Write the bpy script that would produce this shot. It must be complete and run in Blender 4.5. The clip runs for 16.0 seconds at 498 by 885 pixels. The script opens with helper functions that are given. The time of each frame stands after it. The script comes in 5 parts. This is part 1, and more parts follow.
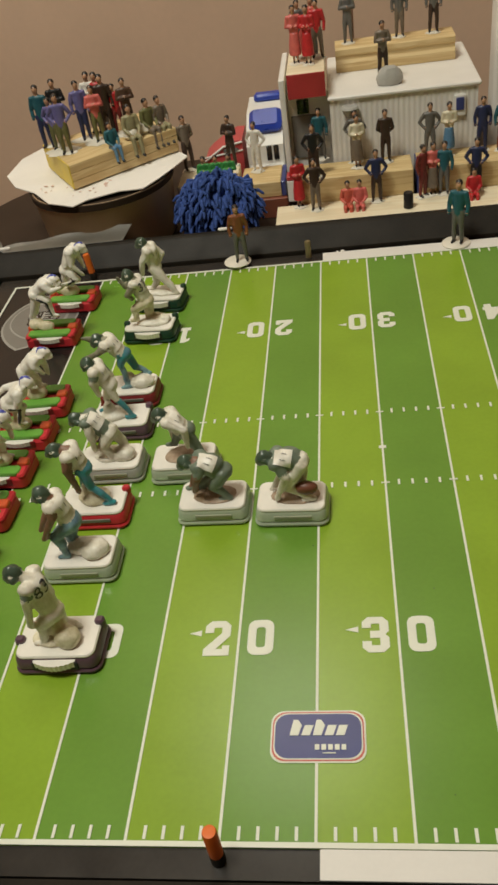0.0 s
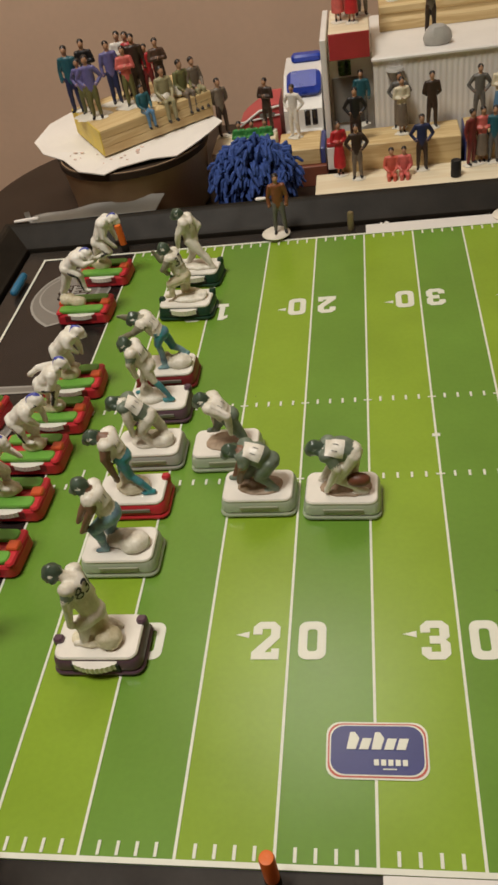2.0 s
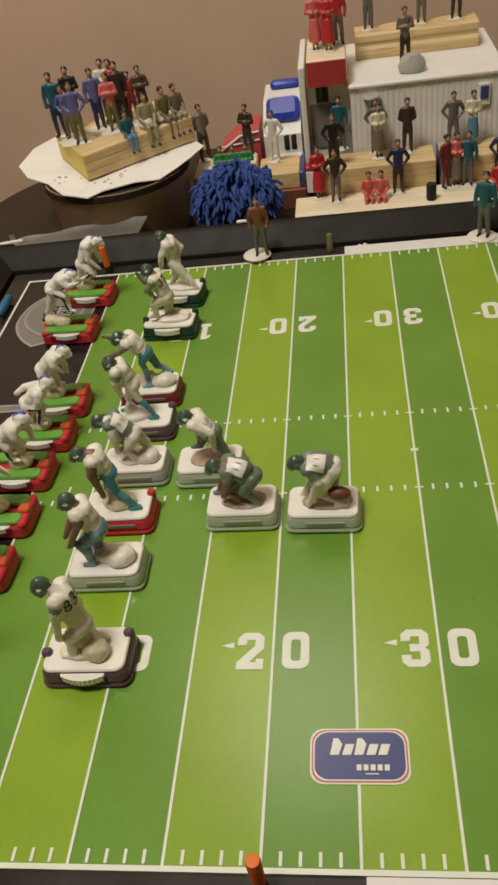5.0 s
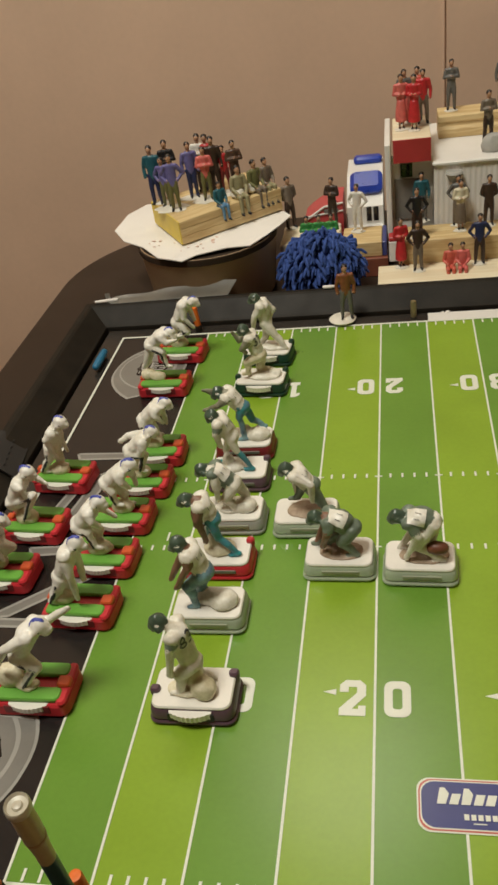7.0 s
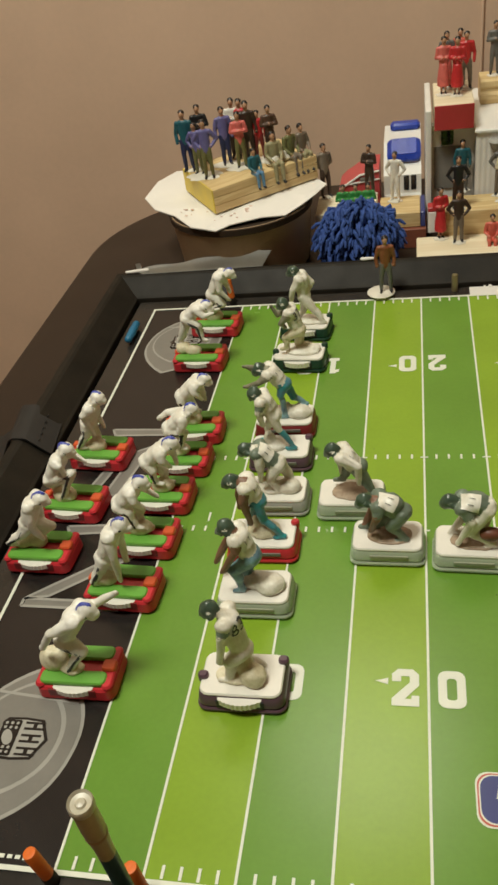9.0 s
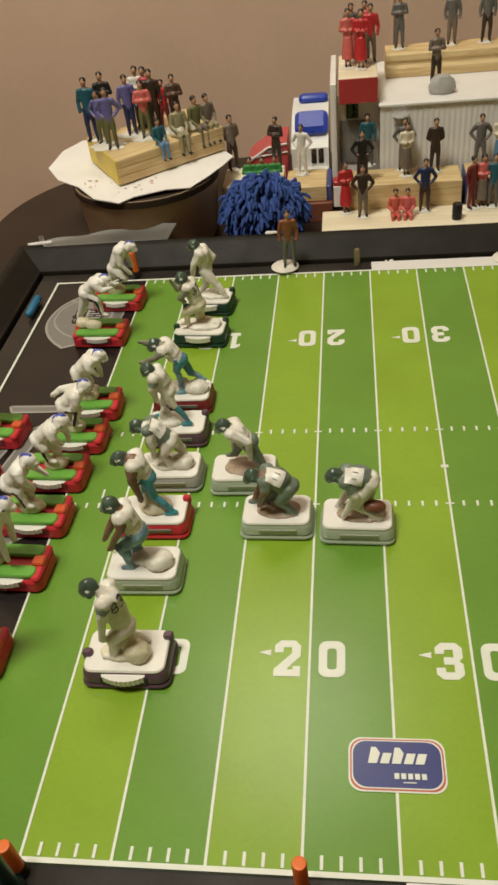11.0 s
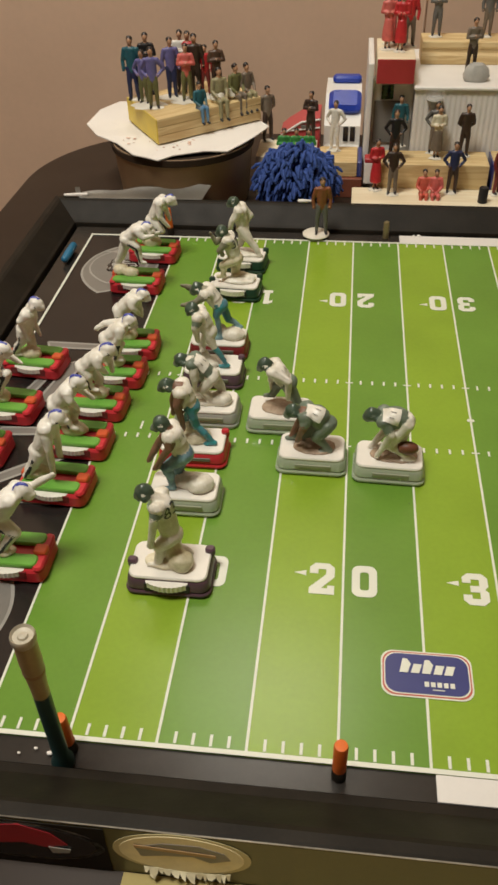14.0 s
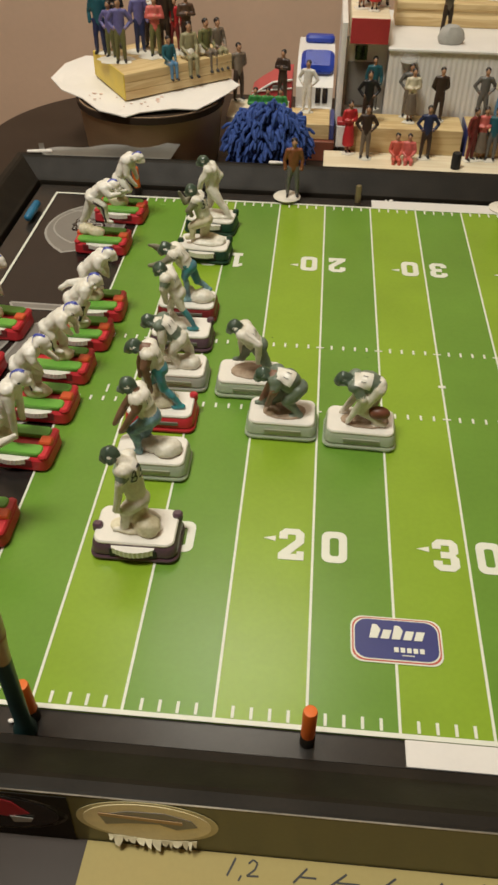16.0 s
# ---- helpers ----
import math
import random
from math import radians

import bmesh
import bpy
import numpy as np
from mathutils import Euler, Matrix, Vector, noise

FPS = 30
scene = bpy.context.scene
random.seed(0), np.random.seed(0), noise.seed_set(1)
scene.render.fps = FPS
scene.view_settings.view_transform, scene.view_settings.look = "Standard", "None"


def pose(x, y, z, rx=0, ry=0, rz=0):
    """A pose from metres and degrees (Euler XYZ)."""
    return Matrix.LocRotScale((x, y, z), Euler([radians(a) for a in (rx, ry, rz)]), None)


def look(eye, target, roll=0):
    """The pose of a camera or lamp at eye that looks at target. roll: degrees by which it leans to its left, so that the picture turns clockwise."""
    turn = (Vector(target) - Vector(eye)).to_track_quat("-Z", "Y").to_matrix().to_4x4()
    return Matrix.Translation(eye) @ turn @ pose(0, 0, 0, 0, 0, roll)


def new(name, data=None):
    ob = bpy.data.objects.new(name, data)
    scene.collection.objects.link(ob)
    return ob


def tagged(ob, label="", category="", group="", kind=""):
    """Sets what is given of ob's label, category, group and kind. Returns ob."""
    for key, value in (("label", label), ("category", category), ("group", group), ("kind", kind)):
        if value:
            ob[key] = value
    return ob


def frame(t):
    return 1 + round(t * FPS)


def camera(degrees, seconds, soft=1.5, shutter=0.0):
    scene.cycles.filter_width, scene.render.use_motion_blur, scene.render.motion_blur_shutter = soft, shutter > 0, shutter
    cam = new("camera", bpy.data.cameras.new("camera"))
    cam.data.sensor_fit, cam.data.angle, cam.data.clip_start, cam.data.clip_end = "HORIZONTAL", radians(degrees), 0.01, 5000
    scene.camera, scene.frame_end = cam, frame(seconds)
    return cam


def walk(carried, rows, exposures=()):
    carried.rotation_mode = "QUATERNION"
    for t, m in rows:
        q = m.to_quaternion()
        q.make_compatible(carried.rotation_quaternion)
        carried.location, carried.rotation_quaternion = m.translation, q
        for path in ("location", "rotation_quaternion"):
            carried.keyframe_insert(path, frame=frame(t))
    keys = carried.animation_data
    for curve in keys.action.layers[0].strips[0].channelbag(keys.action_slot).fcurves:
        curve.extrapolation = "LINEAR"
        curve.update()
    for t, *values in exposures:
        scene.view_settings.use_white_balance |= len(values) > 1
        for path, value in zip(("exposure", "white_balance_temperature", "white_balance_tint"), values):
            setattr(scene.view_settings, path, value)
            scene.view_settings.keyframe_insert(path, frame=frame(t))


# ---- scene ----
cam = camera(34.1, 16.0, soft=2.8)
PATH = [
    (0, (0.2, -0.133, 0.292), (-0.08, 1.406, -0.955), -9.8),
    (0.5, (0.185, -0.131, 0.292), (-0.092, 1.405, -0.959), -9.2),
    (1, (0.19, -0.128, 0.29), (-0.089, 1.4, -0.97), -9.9),
    (1.5, (0.198, -0.116, 0.288), (-0.114, 1.375, -1.008), -11.5),
    (2, (0.183, -0.11, 0.287), (-0.145, 1.373, -1.014), -10.7),
    (2.5, (0.177, -0.105, 0.292), (-0.191, 1.4, -0.973), -11.4),
    (3, (0.178, -0.108, 0.293), (-0.141, 1.41, -0.969), -10.1),
    (3.5, (0.186, -0.113, 0.29), (-0.102, 1.403, -0.983), -10.2),
    (6, (0.183, -0.124, 0.293), (-0.101, 1.406, -0.964), -9.6),
    (6.5, (0.186, -0.131, 0.294), (-0.143, 1.465, -0.865), -10.0),
    (7, (0.157, -0.139, 0.302), (-0.224, 1.464, -0.832), -9.4),
    (7.5, (0.14, -0.138, 0.306), (-0.313, 1.413, -0.872), -11.4),
    (8, (0.136, -0.13, 0.301), (-0.315, 1.419, -0.882), -10.8),
    (10.5, (0.151, -0.127, 0.306), (-0.157, 1.413, -0.932), -7.8),
    (11, (0.161, -0.125, 0.302), (-0.096, 1.403, -0.963), -7.0),
    (11.5, (0.16, -0.129, 0.294), (-0.042, 1.38, -1.003), -5.7),
    (12, (0.152, -0.138, 0.29), (-0.054, 1.359, -1.021), -5.8),
    (12.5, (0.145, -0.14, 0.285), (0.0, 1.354, -1.037), -3.0),
    (13, (0.145, -0.145, 0.285), (0.004, 1.347, -1.04), -2.4),
    (13.5, (0.135, -0.154, 0.287), (-0.017, 1.355, -1.016), -1.3),
    (14, (0.131, -0.164, 0.289), (-0.07, 1.37, -0.977), -1.6),
    (14.5, (0.139, -0.159, 0.287), (-0.035, 1.354, -1.009), -2.1),
    (15, (0.138, -0.157, 0.284), (-0.014, 1.349, -1.023), -1.3),
    (15.5, (0.131, -0.157, 0.279), (-0.01, 1.331, -1.05), 0.0),
    (16, (0.129, -0.16, 0.28), (0.015, 1.339, -1.039), 0.9),
]
walk(cam, [(t, look(eye, target, roll)) for t, eye, target, roll in PATH], [(0.0, -0.2, 6500, 4), (1.0, -0.2, 6500, 6), (2.5, -0.2, 6500, 12), (6.0, -0.2, 6500, 8), (6.5, -0.18, 6500, 11), (7.0, -0.13, 6500, 6), (8.0, -0.04, 6500, 1), (11.0, -0.02, 6500, 5), (13.0, -0.10, 6500, 12), (14.0, -0.04, 6500, 9), (16.0, 0.0, 6500, 7)])

# ---- light ----
world = bpy.data.worlds.new("world")
scene.world = world
world.use_nodes = True
world.node_tree.nodes["Background"].inputs[0].default_value = (1.0, 0.86, 0.68, 1)
world.node_tree.nodes["Background"].inputs[1].default_value = 0.05
scene.view_settings.exposure = 0.0


def area_lamp(name, eye, target, size, power, color):
    data = bpy.data.lights.new(name, "AREA")
    data.shape, data.size, data.energy, data.color = "DISK", size, power, color
    ob = new(name, data)
    ob.matrix_world = look(eye, target)
    return ob


area_lamp("ceiling_lamp_light", (-0.26, -0.08, 1.56), (0.0, 0.34, 0), 0.42, 22.5, (0.97, 0.92, 0.82))
area_lamp("wall_lamp_light", (0.03, 0.80, 1.20), (0.08, 0.2, 0), 0.36, 2.3, (0.98, 0.91, 0.78))


# ---- materials ----
def mat(name, color, rough=0.5, metal=0.0, var=0.12, scale=60.0, bump=0.0, fine=600.0, coat=0.0, trans=0.0, wear=None, spec=0.5, sub=0.0):
    """A surface with variation at two scales, and relief."""
    m = bpy.data.materials.new(name)
    m.use_nodes = True
    nt = m.node_tree
    b = nt.nodes["Principled BSDF"]
    b.inputs["Metallic"].default_value = metal
    b.inputs["Coat Weight"].default_value = coat
    b.inputs["Coat Roughness"].default_value = 0.12
    b.inputs["Transmission Weight"].default_value = trans
    b.inputs["Specular IOR Level"].default_value = spec
    if sub:
        b.inputs["Subsurface Weight"].default_value = sub
        b.inputs["Subsurface Radius"].default_value = (0.003, 0.0025, 0.002)
        b.inputs["Subsurface Scale"].default_value = 1.0
    tc = nt.nodes.new("ShaderNodeTexCoord")
    n1 = nt.nodes.new("ShaderNodeTexNoise")
    n1.inputs["Scale"].default_value, n1.inputs["Detail"].default_value = scale, 5
    n2 = nt.nodes.new("ShaderNodeTexNoise")
    n2.inputs["Scale"].default_value, n2.inputs["Detail"].default_value = fine, 3
    for n in (n1, n2):
        nt.links.new(tc.outputs["Object"], n.inputs["Vector"])
    add = nt.nodes.new("ShaderNodeMath")
    add.operation = "MULTIPLY_ADD"
    nt.links.new(n2.outputs["Fac"], add.inputs[0])
    add.inputs[1].default_value = 0.35
    nt.links.new(n1.outputs["Fac"], add.inputs[2])
    ramp = nt.nodes.new("ShaderNodeMapRange")
    ramp.inputs["From Min"].default_value, ramp.inputs["From Max"].default_value = 0.45, 0.95
    nt.links.new(add.outputs[0], ramp.inputs["Value"])
    mix = nt.nodes.new("ShaderNodeMix")
    mix.data_type = "RGBA"
    lo = wear or tuple(c * (1 - var) for c in color)
    hi = tuple(min(1, c * (1 + var)) for c in color)
    mix.inputs["A"].default_value, mix.inputs["B"].default_value = (*lo, 1), (*hi, 1)
    nt.links.new(ramp.outputs["Result"], mix.inputs["Factor"])
    nt.links.new(mix.outputs["Result"], b.inputs["Base Color"])
    rr = nt.nodes.new("ShaderNodeMapRange")
    rr.inputs["To Min"].default_value, rr.inputs["To Max"].default_value = max(0.02, rough * 0.85), min(1, rough * 1.2)
    nt.links.new(n1.outputs["Fac"], rr.inputs["Value"])
    nt.links.new(rr.outputs["Result"], b.inputs["Roughness"])
    if bump:
        bp = nt.nodes.new("ShaderNodeBump")
        bp.inputs["Strength"].default_value, bp.inputs["Distance"].default_value = bump, 0.0005
        nt.links.new(add.outputs[0], bp.inputs["Height"])
        nt.links.new(bp.outputs["Normal"], b.inputs["Normal"])
    return m


def wood(name, light, dark, scale=1.0, axis=0, rough=0.55):
    """Sawn softwood with grain that runs along one axis."""
    m = bpy.data.materials.new(name)
    m.use_nodes = True
    nt = m.node_tree
    b = nt.nodes["Principled BSDF"]
    b.inputs["Roughness"].default_value = rough
    tc = nt.nodes.new("ShaderNodeTexCoord")
    mp = nt.nodes.new("ShaderNodeMapping")
    sc = [60.0 * scale] * 3
    sc[axis] = 5.0 * scale
    mp.inputs["Scale"].default_value = sc
    nt.links.new(tc.outputs["Object"], mp.inputs["Vector"])
    n = nt.nodes.new("ShaderNodeTexNoise")
    n.inputs["Scale"].default_value, n.inputs["Detail"].default_value, n.inputs["Distortion"].default_value = 2.2, 4, 0.6
    nt.links.new(mp.outputs["Vector"], n.inputs["Vector"])
    w = nt.nodes.new("ShaderNodeMath")
    w.operation = "MULTIPLY"
    w.inputs[1].default_value = 26.0
    nt.links.new(n.outputs["Fac"], w.inputs[0])
    sn = nt.nodes.new("ShaderNodeMath")
    sn.operation = "SINE"
    nt.links.new(w.outputs[0], sn.inputs[0])
    mr = nt.nodes.new("ShaderNodeMapRange")
    mr.inputs["From Min"].default_value = -1.0
    nt.links.new(sn.outputs[0], mr.inputs["Value"])
    mix = nt.nodes.new("ShaderNodeMix")
    mix.data_type = "RGBA"
    mix.inputs["A"].default_value, mix.inputs["B"].default_value = (*light, 1), (*dark, 1)
    nt.links.new(mr.outputs["Result"], mix.inputs["Factor"])
    nt.links.new(mix.outputs["Result"], b.inputs["Base Color"])
    bp = nt.nodes.new("ShaderNodeBump")
    bp.inputs["Strength"].default_value, bp.inputs["Distance"].default_value = 0.25, 0.0003
    nt.links.new(n.outputs["Fac"], bp.inputs["Height"])
    nt.links.new(bp.outputs["Normal"], b.inputs["Normal"])
    return m


M_LIGHT = mat("printed_light_green", (0.232, 0.372, 0.027), 0.25, var=0.09, scale=18, fine=400, bump=0.02)
M_DARK = mat("printed_dark_green", (0.137, 0.282, 0.034), 0.25, var=0.10, scale=18, fine=400, bump=0.02)
M_BLACKP = mat("printed_black", (0.016, 0.013, 0.012), 0.25, var=0.2, scale=30, fine=400, bump=0.02)
M_LINE = mat("printed_white", (0.74, 0.76, 0.66), 0.35, var=0.04, scale=80)
M_GREYP = mat("printed_grey", (0.20, 0.19, 0.17), 0.32, var=0.08, scale=60)
M_GREYL = mat("printed_pale_grey", (0.34, 0.33, 0.30), 0.32, var=0.06, scale=60)
M_RAIL = mat("black_plastic", (0.009, 0.0075, 0.0055), 0.5, var=0.3, scale=45, bump=0.3, wear=(0.022, 0.018, 0.013), spec=0.15)
M_STRIP = mat("black_gloss_ledge", (0.024, 0.021, 0.018), 0.24, var=0.25, scale=50, bump=0.03)
M_OLIVE = mat("olive_outer_face", (0.125, 0.118, 0.050), 0.38, var=0.12, scale=30, bump=0.05)
M_WSTRIP = mat("white_tape", (0.74, 0.72, 0.68), 0.45, var=0.04, scale=40, bump=0.05)
M_NAVY = mat("printed_navy", (0.045, 0.055, 0.20), 0.3, var=0.06)
M_REDP = mat("printed_red", (0.50, 0.10, 0.07), 0.3, var=0.06)
M_WALL = mat("mauve_wall_paint", (0.71, 0.51, 0.37), 0.75, var=0.05, scale=9, fine=140, bump=0.3)
M_CEIL = mat("ceiling_paint", (0.78, 0.74, 0.68), 0.85, var=0.03, scale=8)
M_FLOOR = mat("brown_carpet", (0.16, 0.11, 0.075), 0.95, var=0.2, scale=40, bump=0.5)
# The brown tint puts the wall's reflection into the black table's colour.
M_TABLE = mat("black_lacquer", (0.026, 0.017, 0.012), 0.40, var=0.25, scale=14, fine=300, bump=0.05, wear=(0.036, 0.024, 0.017), spec=0.14)
M_RUBBER = mat("black_rubber", (0.014, 0.013, 0.012), 0.6, var=0.3, scale=120, bump=0.1)
M_WHITEFIG = mat("white_figure_plastic", (0.84, 0.83, 0.78), 0.38, var=0.06, scale=150, fine=900, bump=0.15, wear=(0.70, 0.67, 0.56))
M_CREAM = mat("cream_figure_paint", (0.84, 0.82, 0.74), 0.40, var=0.08, scale=150, fine=900, bump=0.2, wear=(0.58, 0.54, 0.42))
# Yellower cream with darker mottling, mostly for the lumps beside the feet.
M_DULLCREAM = mat("dull_cream_paint", (0.78, 0.73, 0.56), 0.45, var=0.10, scale=140, fine=900, bump=0.3, wear=(0.52, 0.46, 0.29))
M_TAN = mat("tan_ground_paint", (0.40, 0.31, 0.22), 0.5, var=0.15, scale=160, bump=0.2, wear=(0.26, 0.17, 0.11))
M_OLIVEFIG = mat("olive_grey_paint", (0.30, 0.29, 0.21), 0.45, var=0.15, scale=160, bump=0.15, wear=(0.15, 0.14, 0.09))
M_PALETEAL = mat("pale_teal_paint", (0.24, 0.42, 0.44), 0.4, var=0.15, scale=160, bump=0.15, wear=(0.08, 0.13, 0.20))
M_HELMET = mat("dark_green_paint", (0.060, 0.092, 0.062), 0.3, var=0.2, scale=200)
M_SLEEVE = mat("grey_green_paint", (0.16, 0.20, 0.15), 0.42, var=0.25, scale=200, bump=0.1)
M_TEAL = mat("teal_paint", (0.02, 0.27, 0.27), 0.35, var=0.2, scale=150, bump=0.15, wear=(0.10, 0.17, 0.24))
M_BLUEST = mat("blue_stripe_paint", (0.06, 0.08, 0.40), 0.4, var=0.1)
M_SKIN = mat("brown_figure_paint", (0.22, 0.115, 0.07), 0.5, var=0.15, scale=200)
M_BALL = mat("brown_ball_paint", (0.16, 0.055, 0.03), 0.45, var=0.2, scale=200)
M_INK = mat("black_ink", (0.03, 0.03, 0.035), 0.5, var=0.2)
M_REDB = mat("red_base_plastic", (0.53, 0.028, 0.040), 0.35, var=0.12, scale=80, sub=0.0)
M_ORANGEB = mat("orange_red_plastic", (0.62, 0.10, 0.03), 0.35, var=0.12, scale=80)
M_GREENPL = mat("green_plate_plastic", (0.14, 0.37, 0.05), 0.42, var=0.1, scale=80)
M_WHITEPL = mat("white_plate_plastic", (0.80, 0.77, 0.70), 0.38, var=0.05, scale=60)
M_CLEAR = mat("milky_clear_plastic", (0.74, 0.84, 0.64), 0.16, var=0.05, scale=60, trans=0.5)
M_PURPLE = mat("dark_plum_plastic", (0.105, 0.058, 0.080), 0.33, var=0.15, scale=60)
M_FOREST = mat("forest_green_plastic", (0.012, 0.045, 0.026), 0.3, var=0.15, scale=60)
M_MAROON = mat("maroon_plastic", (0.20, 0.022, 0.025), 0.33, var=0.15, scale=60)
M_GREYB = mat("grey_translucent_plastic", (0.55, 0.56, 0.50), 0.3, var=0.06, scale=60, trans=0.35)
M_ORANGE = mat("orange_foam", (0.72, 0.15, 0.015), 0.5, var=0.1, scale=90, bump=0.1)
# Flat colours for the shade inside openings that are not cut out.
M_SHADESLOT = mat("pale_gap_shade", (0.33, 0.34, 0.25), 0.5, var=0.1)
M_SHADEGAP = mat("gap_shade", (0.02, 0.02, 0.02), 0.6)
M_PINE = wood("pine_wood", (0.70, 0.54, 0.28), (0.58, 0.41, 0.19), 1.0, 0)
M_PALEW = wood("pale_wood", (0.82, 0.74, 0.55), (0.76, 0.65, 0.45), 0.7, 0)
M_YELW = mat("yellow_paint", (0.72, 0.55, 0.06), 0.45, var=0.08, scale=70, bump=0.1)
M_REDW = mat("red_wood_paint", (0.42, 0.035, 0.04), 0.42, var=0.1, scale=60, bump=0.1)
M_WHITEB = mat("white_building_plastic", (0.78, 0.76, 0.72), 0.42, var=0.05, scale=40)
M_GREYGATE = mat("grey_door_plastic", (0.20, 0.19, 0.17), 0.5, var=0.1)
M_GLASSD = mat("dark_glass", (0.015, 0.013, 0.016), 0.12, var=0.2)
M_BLUEL = mat("blue_clear_plastic", (0.02, 0.06, 0.46), 0.28, var=0.15, trans=0.2)
M_PAPER = mat("white_paper", (0.82, 0.79, 0.74), 0.75, var=0.03, scale=30, bump=0.05)
M_KRAFT = mat("brown_card", (0.35, 0.235, 0.135), 0.6, var=0.12, scale=25, bump=0.08)
M_MOP = mat("blue_chenille", (0.040, 0.085, 0.30), 0.9, var=0.25, scale=400, fine=1500, bump=0.6)
M_YPAPER = mat("yellow_paper", (0.42, 0.34, 0.13), 0.75, var=0.06, scale=20, bump=0.05)
M_BRASS = mat("dull_brass", (0.30, 0.25, 0.13), 0.4, metal=0.6, var=0.15)
M_GLUE = mat("white_glue", (0.74, 0.70, 0.60), 0.4, var=0.06, scale=120, bump=0.2)
M_GREYPEB = mat("grey_clay", (0.42, 0.41, 0.38), 0.6, var=0.12, scale=120, bump=0.3)
M_BAT1 = mat("varnished_bat_wood", (0.40, 0.32, 0.18), 0.35, var=0.15, scale=60)
M_BATTOP = mat("pale_cap_plastic", (0.50, 0.46, 0.36), 0.3, var=0.15, scale=200)
# Pale metal that stands in for the highlight on the front rim.
M_RIMGLINT = mat("rim_highlight", (0.42, 0.39, 0.33), 0.42, metal=0.9, var=0.3, scale=90, bump=0.2)
M_BAT2 = mat("teal_tape", (0.017, 0.058, 0.058), 0.4, var=0.2)
M_BLUETUBE = mat("blue_plastic", (0.02, 0.16, 0.30), 0.35, var=0.1)
M_SMOKE = mat("smoky_film", (0.40, 0.37, 0.31), 0.5, var=0.15, scale=40, bump=0.3, trans=0.75)


# ---- mesh tools ----
def mesh_object(name, bm, materials, parent=None, label="", smooth=True):
    me = bpy.data.meshes.new(name)
    bmesh.ops.recalc_face_normals(bm, faces=bm.faces)
    bm.to_mesh(me)
    bm.free()
    if not isinstance(materials, (list, tuple)):
        materials = [materials]
    for m in materials:
        me.materials.append(m)
    if smooth:
        me.polygons.foreach_set("use_smooth", [True] * len(me.polygons))
        me.set_sharp_from_angle(angle=radians(38))
    ob = new(name, me)
    if parent is not None:
        ob.parent = parent
    if label:
        ob["label"] = label
    return ob


def part(name, bm, material, parent, label="", smooth=True):
    return mesh_object(name, bm, material, parent, label, smooth)


def thing(name, label, category, group="", at=None):
    ob = new(name)
    ob.empty_display_size = 0.01
    if at is not None:
        ob.matrix_basis = at
    return tagged(ob, label, category, group)


def faces_since(bm, count, mi):
    bm.faces.ensure_lookup_table()
    for f in bm.faces[count:]:
        f.material_index = mi


def loft(bm, rings, mi=0, cap=True, closed=True):
    """Skin over rings of points, all of one length."""
    made = [[bm.verts.new(p) for p in r] for r in rings]
    n = len(made[0])
    for a, b in zip(made, made[1:]):
        for i in range(n if closed else n - 1):
            f = bm.faces.new((a[i], a[(i + 1) % n], b[(i + 1) % n], b[i]))
            f.material_index = mi
    if cap:
        for r in (made[0], made[-1]):
            f = bm.faces.new(r)
            f.material_index = mi


def rrect(lx, ly, r, n=5):
    out = []
    for sx, sy, a0 in ((1, 1, 0), (-1, 1, 90), (-1, -1, 180), (1, -1, 270)):
        for k in range(n):
            a = radians(a0 + 90 * k / (n - 1))
            out.append((sx * (lx / 2 - r) + r * math.cos(a), sy * (ly / 2 - r) + r * math.sin(a)))
    return out


def puck(bm, lx, ly, z0, z1, r=0.002, bev=0.0006, at=(0, 0, 0), mi=0, taper=0.0, n=5):
    """A block with rounded corners and softened rims; taper: how much each side draws in at the top."""
    rings = []
    for inset, z in ((bev, z0), (0, z0 + bev), (taper, z1 - bev), (taper + bev, z1)):
        rr = max(r - inset, 0.0002)
        rings.append([(at[0] + x, at[1] + y, at[2] + z) for x, y in rrect(lx - 2 * inset, ly - 2 * inset, rr, n)])
    loft(bm, rings, mi)


def block(name, size, at, material, parent=None, label="", bev=0.0006, r=0.0007):
    """A softened block whose base centre is at the given place."""
    bm = bmesh.new()
    puck(bm, size[0], size[1], 0, size[2], r, bev, at, n=3)
    return mesh_object(name, bm, material, parent, label)


def ring_pts(c, u, v, ru, rv, n):
    return [tuple(c + u * (ru * math.cos(2 * math.pi * k / n)) + v * (rv * math.sin(2 * math.pi * k / n))) for k in range(n)]


def tube(bm, p0, p1, r0, r1, mi=0, n=10, flat=1.0):
    """A tapered limb with round ends."""
    p0, p1 = Vector(p0), Vector(p1)
    w = p1 - p0
    if w.length < 1e-6:
        w = Vector((0, 0, 1e-4))
    d = w.normalized()
    u = d.cross(Vector((0, 1, 0)))
    if u.length < 0.1:
        u = d.cross(Vector((1, 0, 0)))
    u.normalize()
    v = d.cross(u)
    rings = []
    for a in (80, 50, 20):
        rings.append(ring_pts(p0 - d * r0 * math.sin(radians(a)), u, v, r0 * math.cos(radians(a)), r0 * flat * math.cos(radians(a)), n))
    rings.append(ring_pts((p0 + p1) / 2, u, v, (r0 + r1) / 2 * 1.05, (r0 + r1) / 2 * 1.05 * flat, n))
    for a in (20, 50, 80):
        rings.append(ring_pts(p1 + d * r1 * math.sin(radians(a)), u, v, r1 * math.cos(radians(a)), r1 * flat * math.cos(radians(a)), n))
    loft(bm, rings, mi)


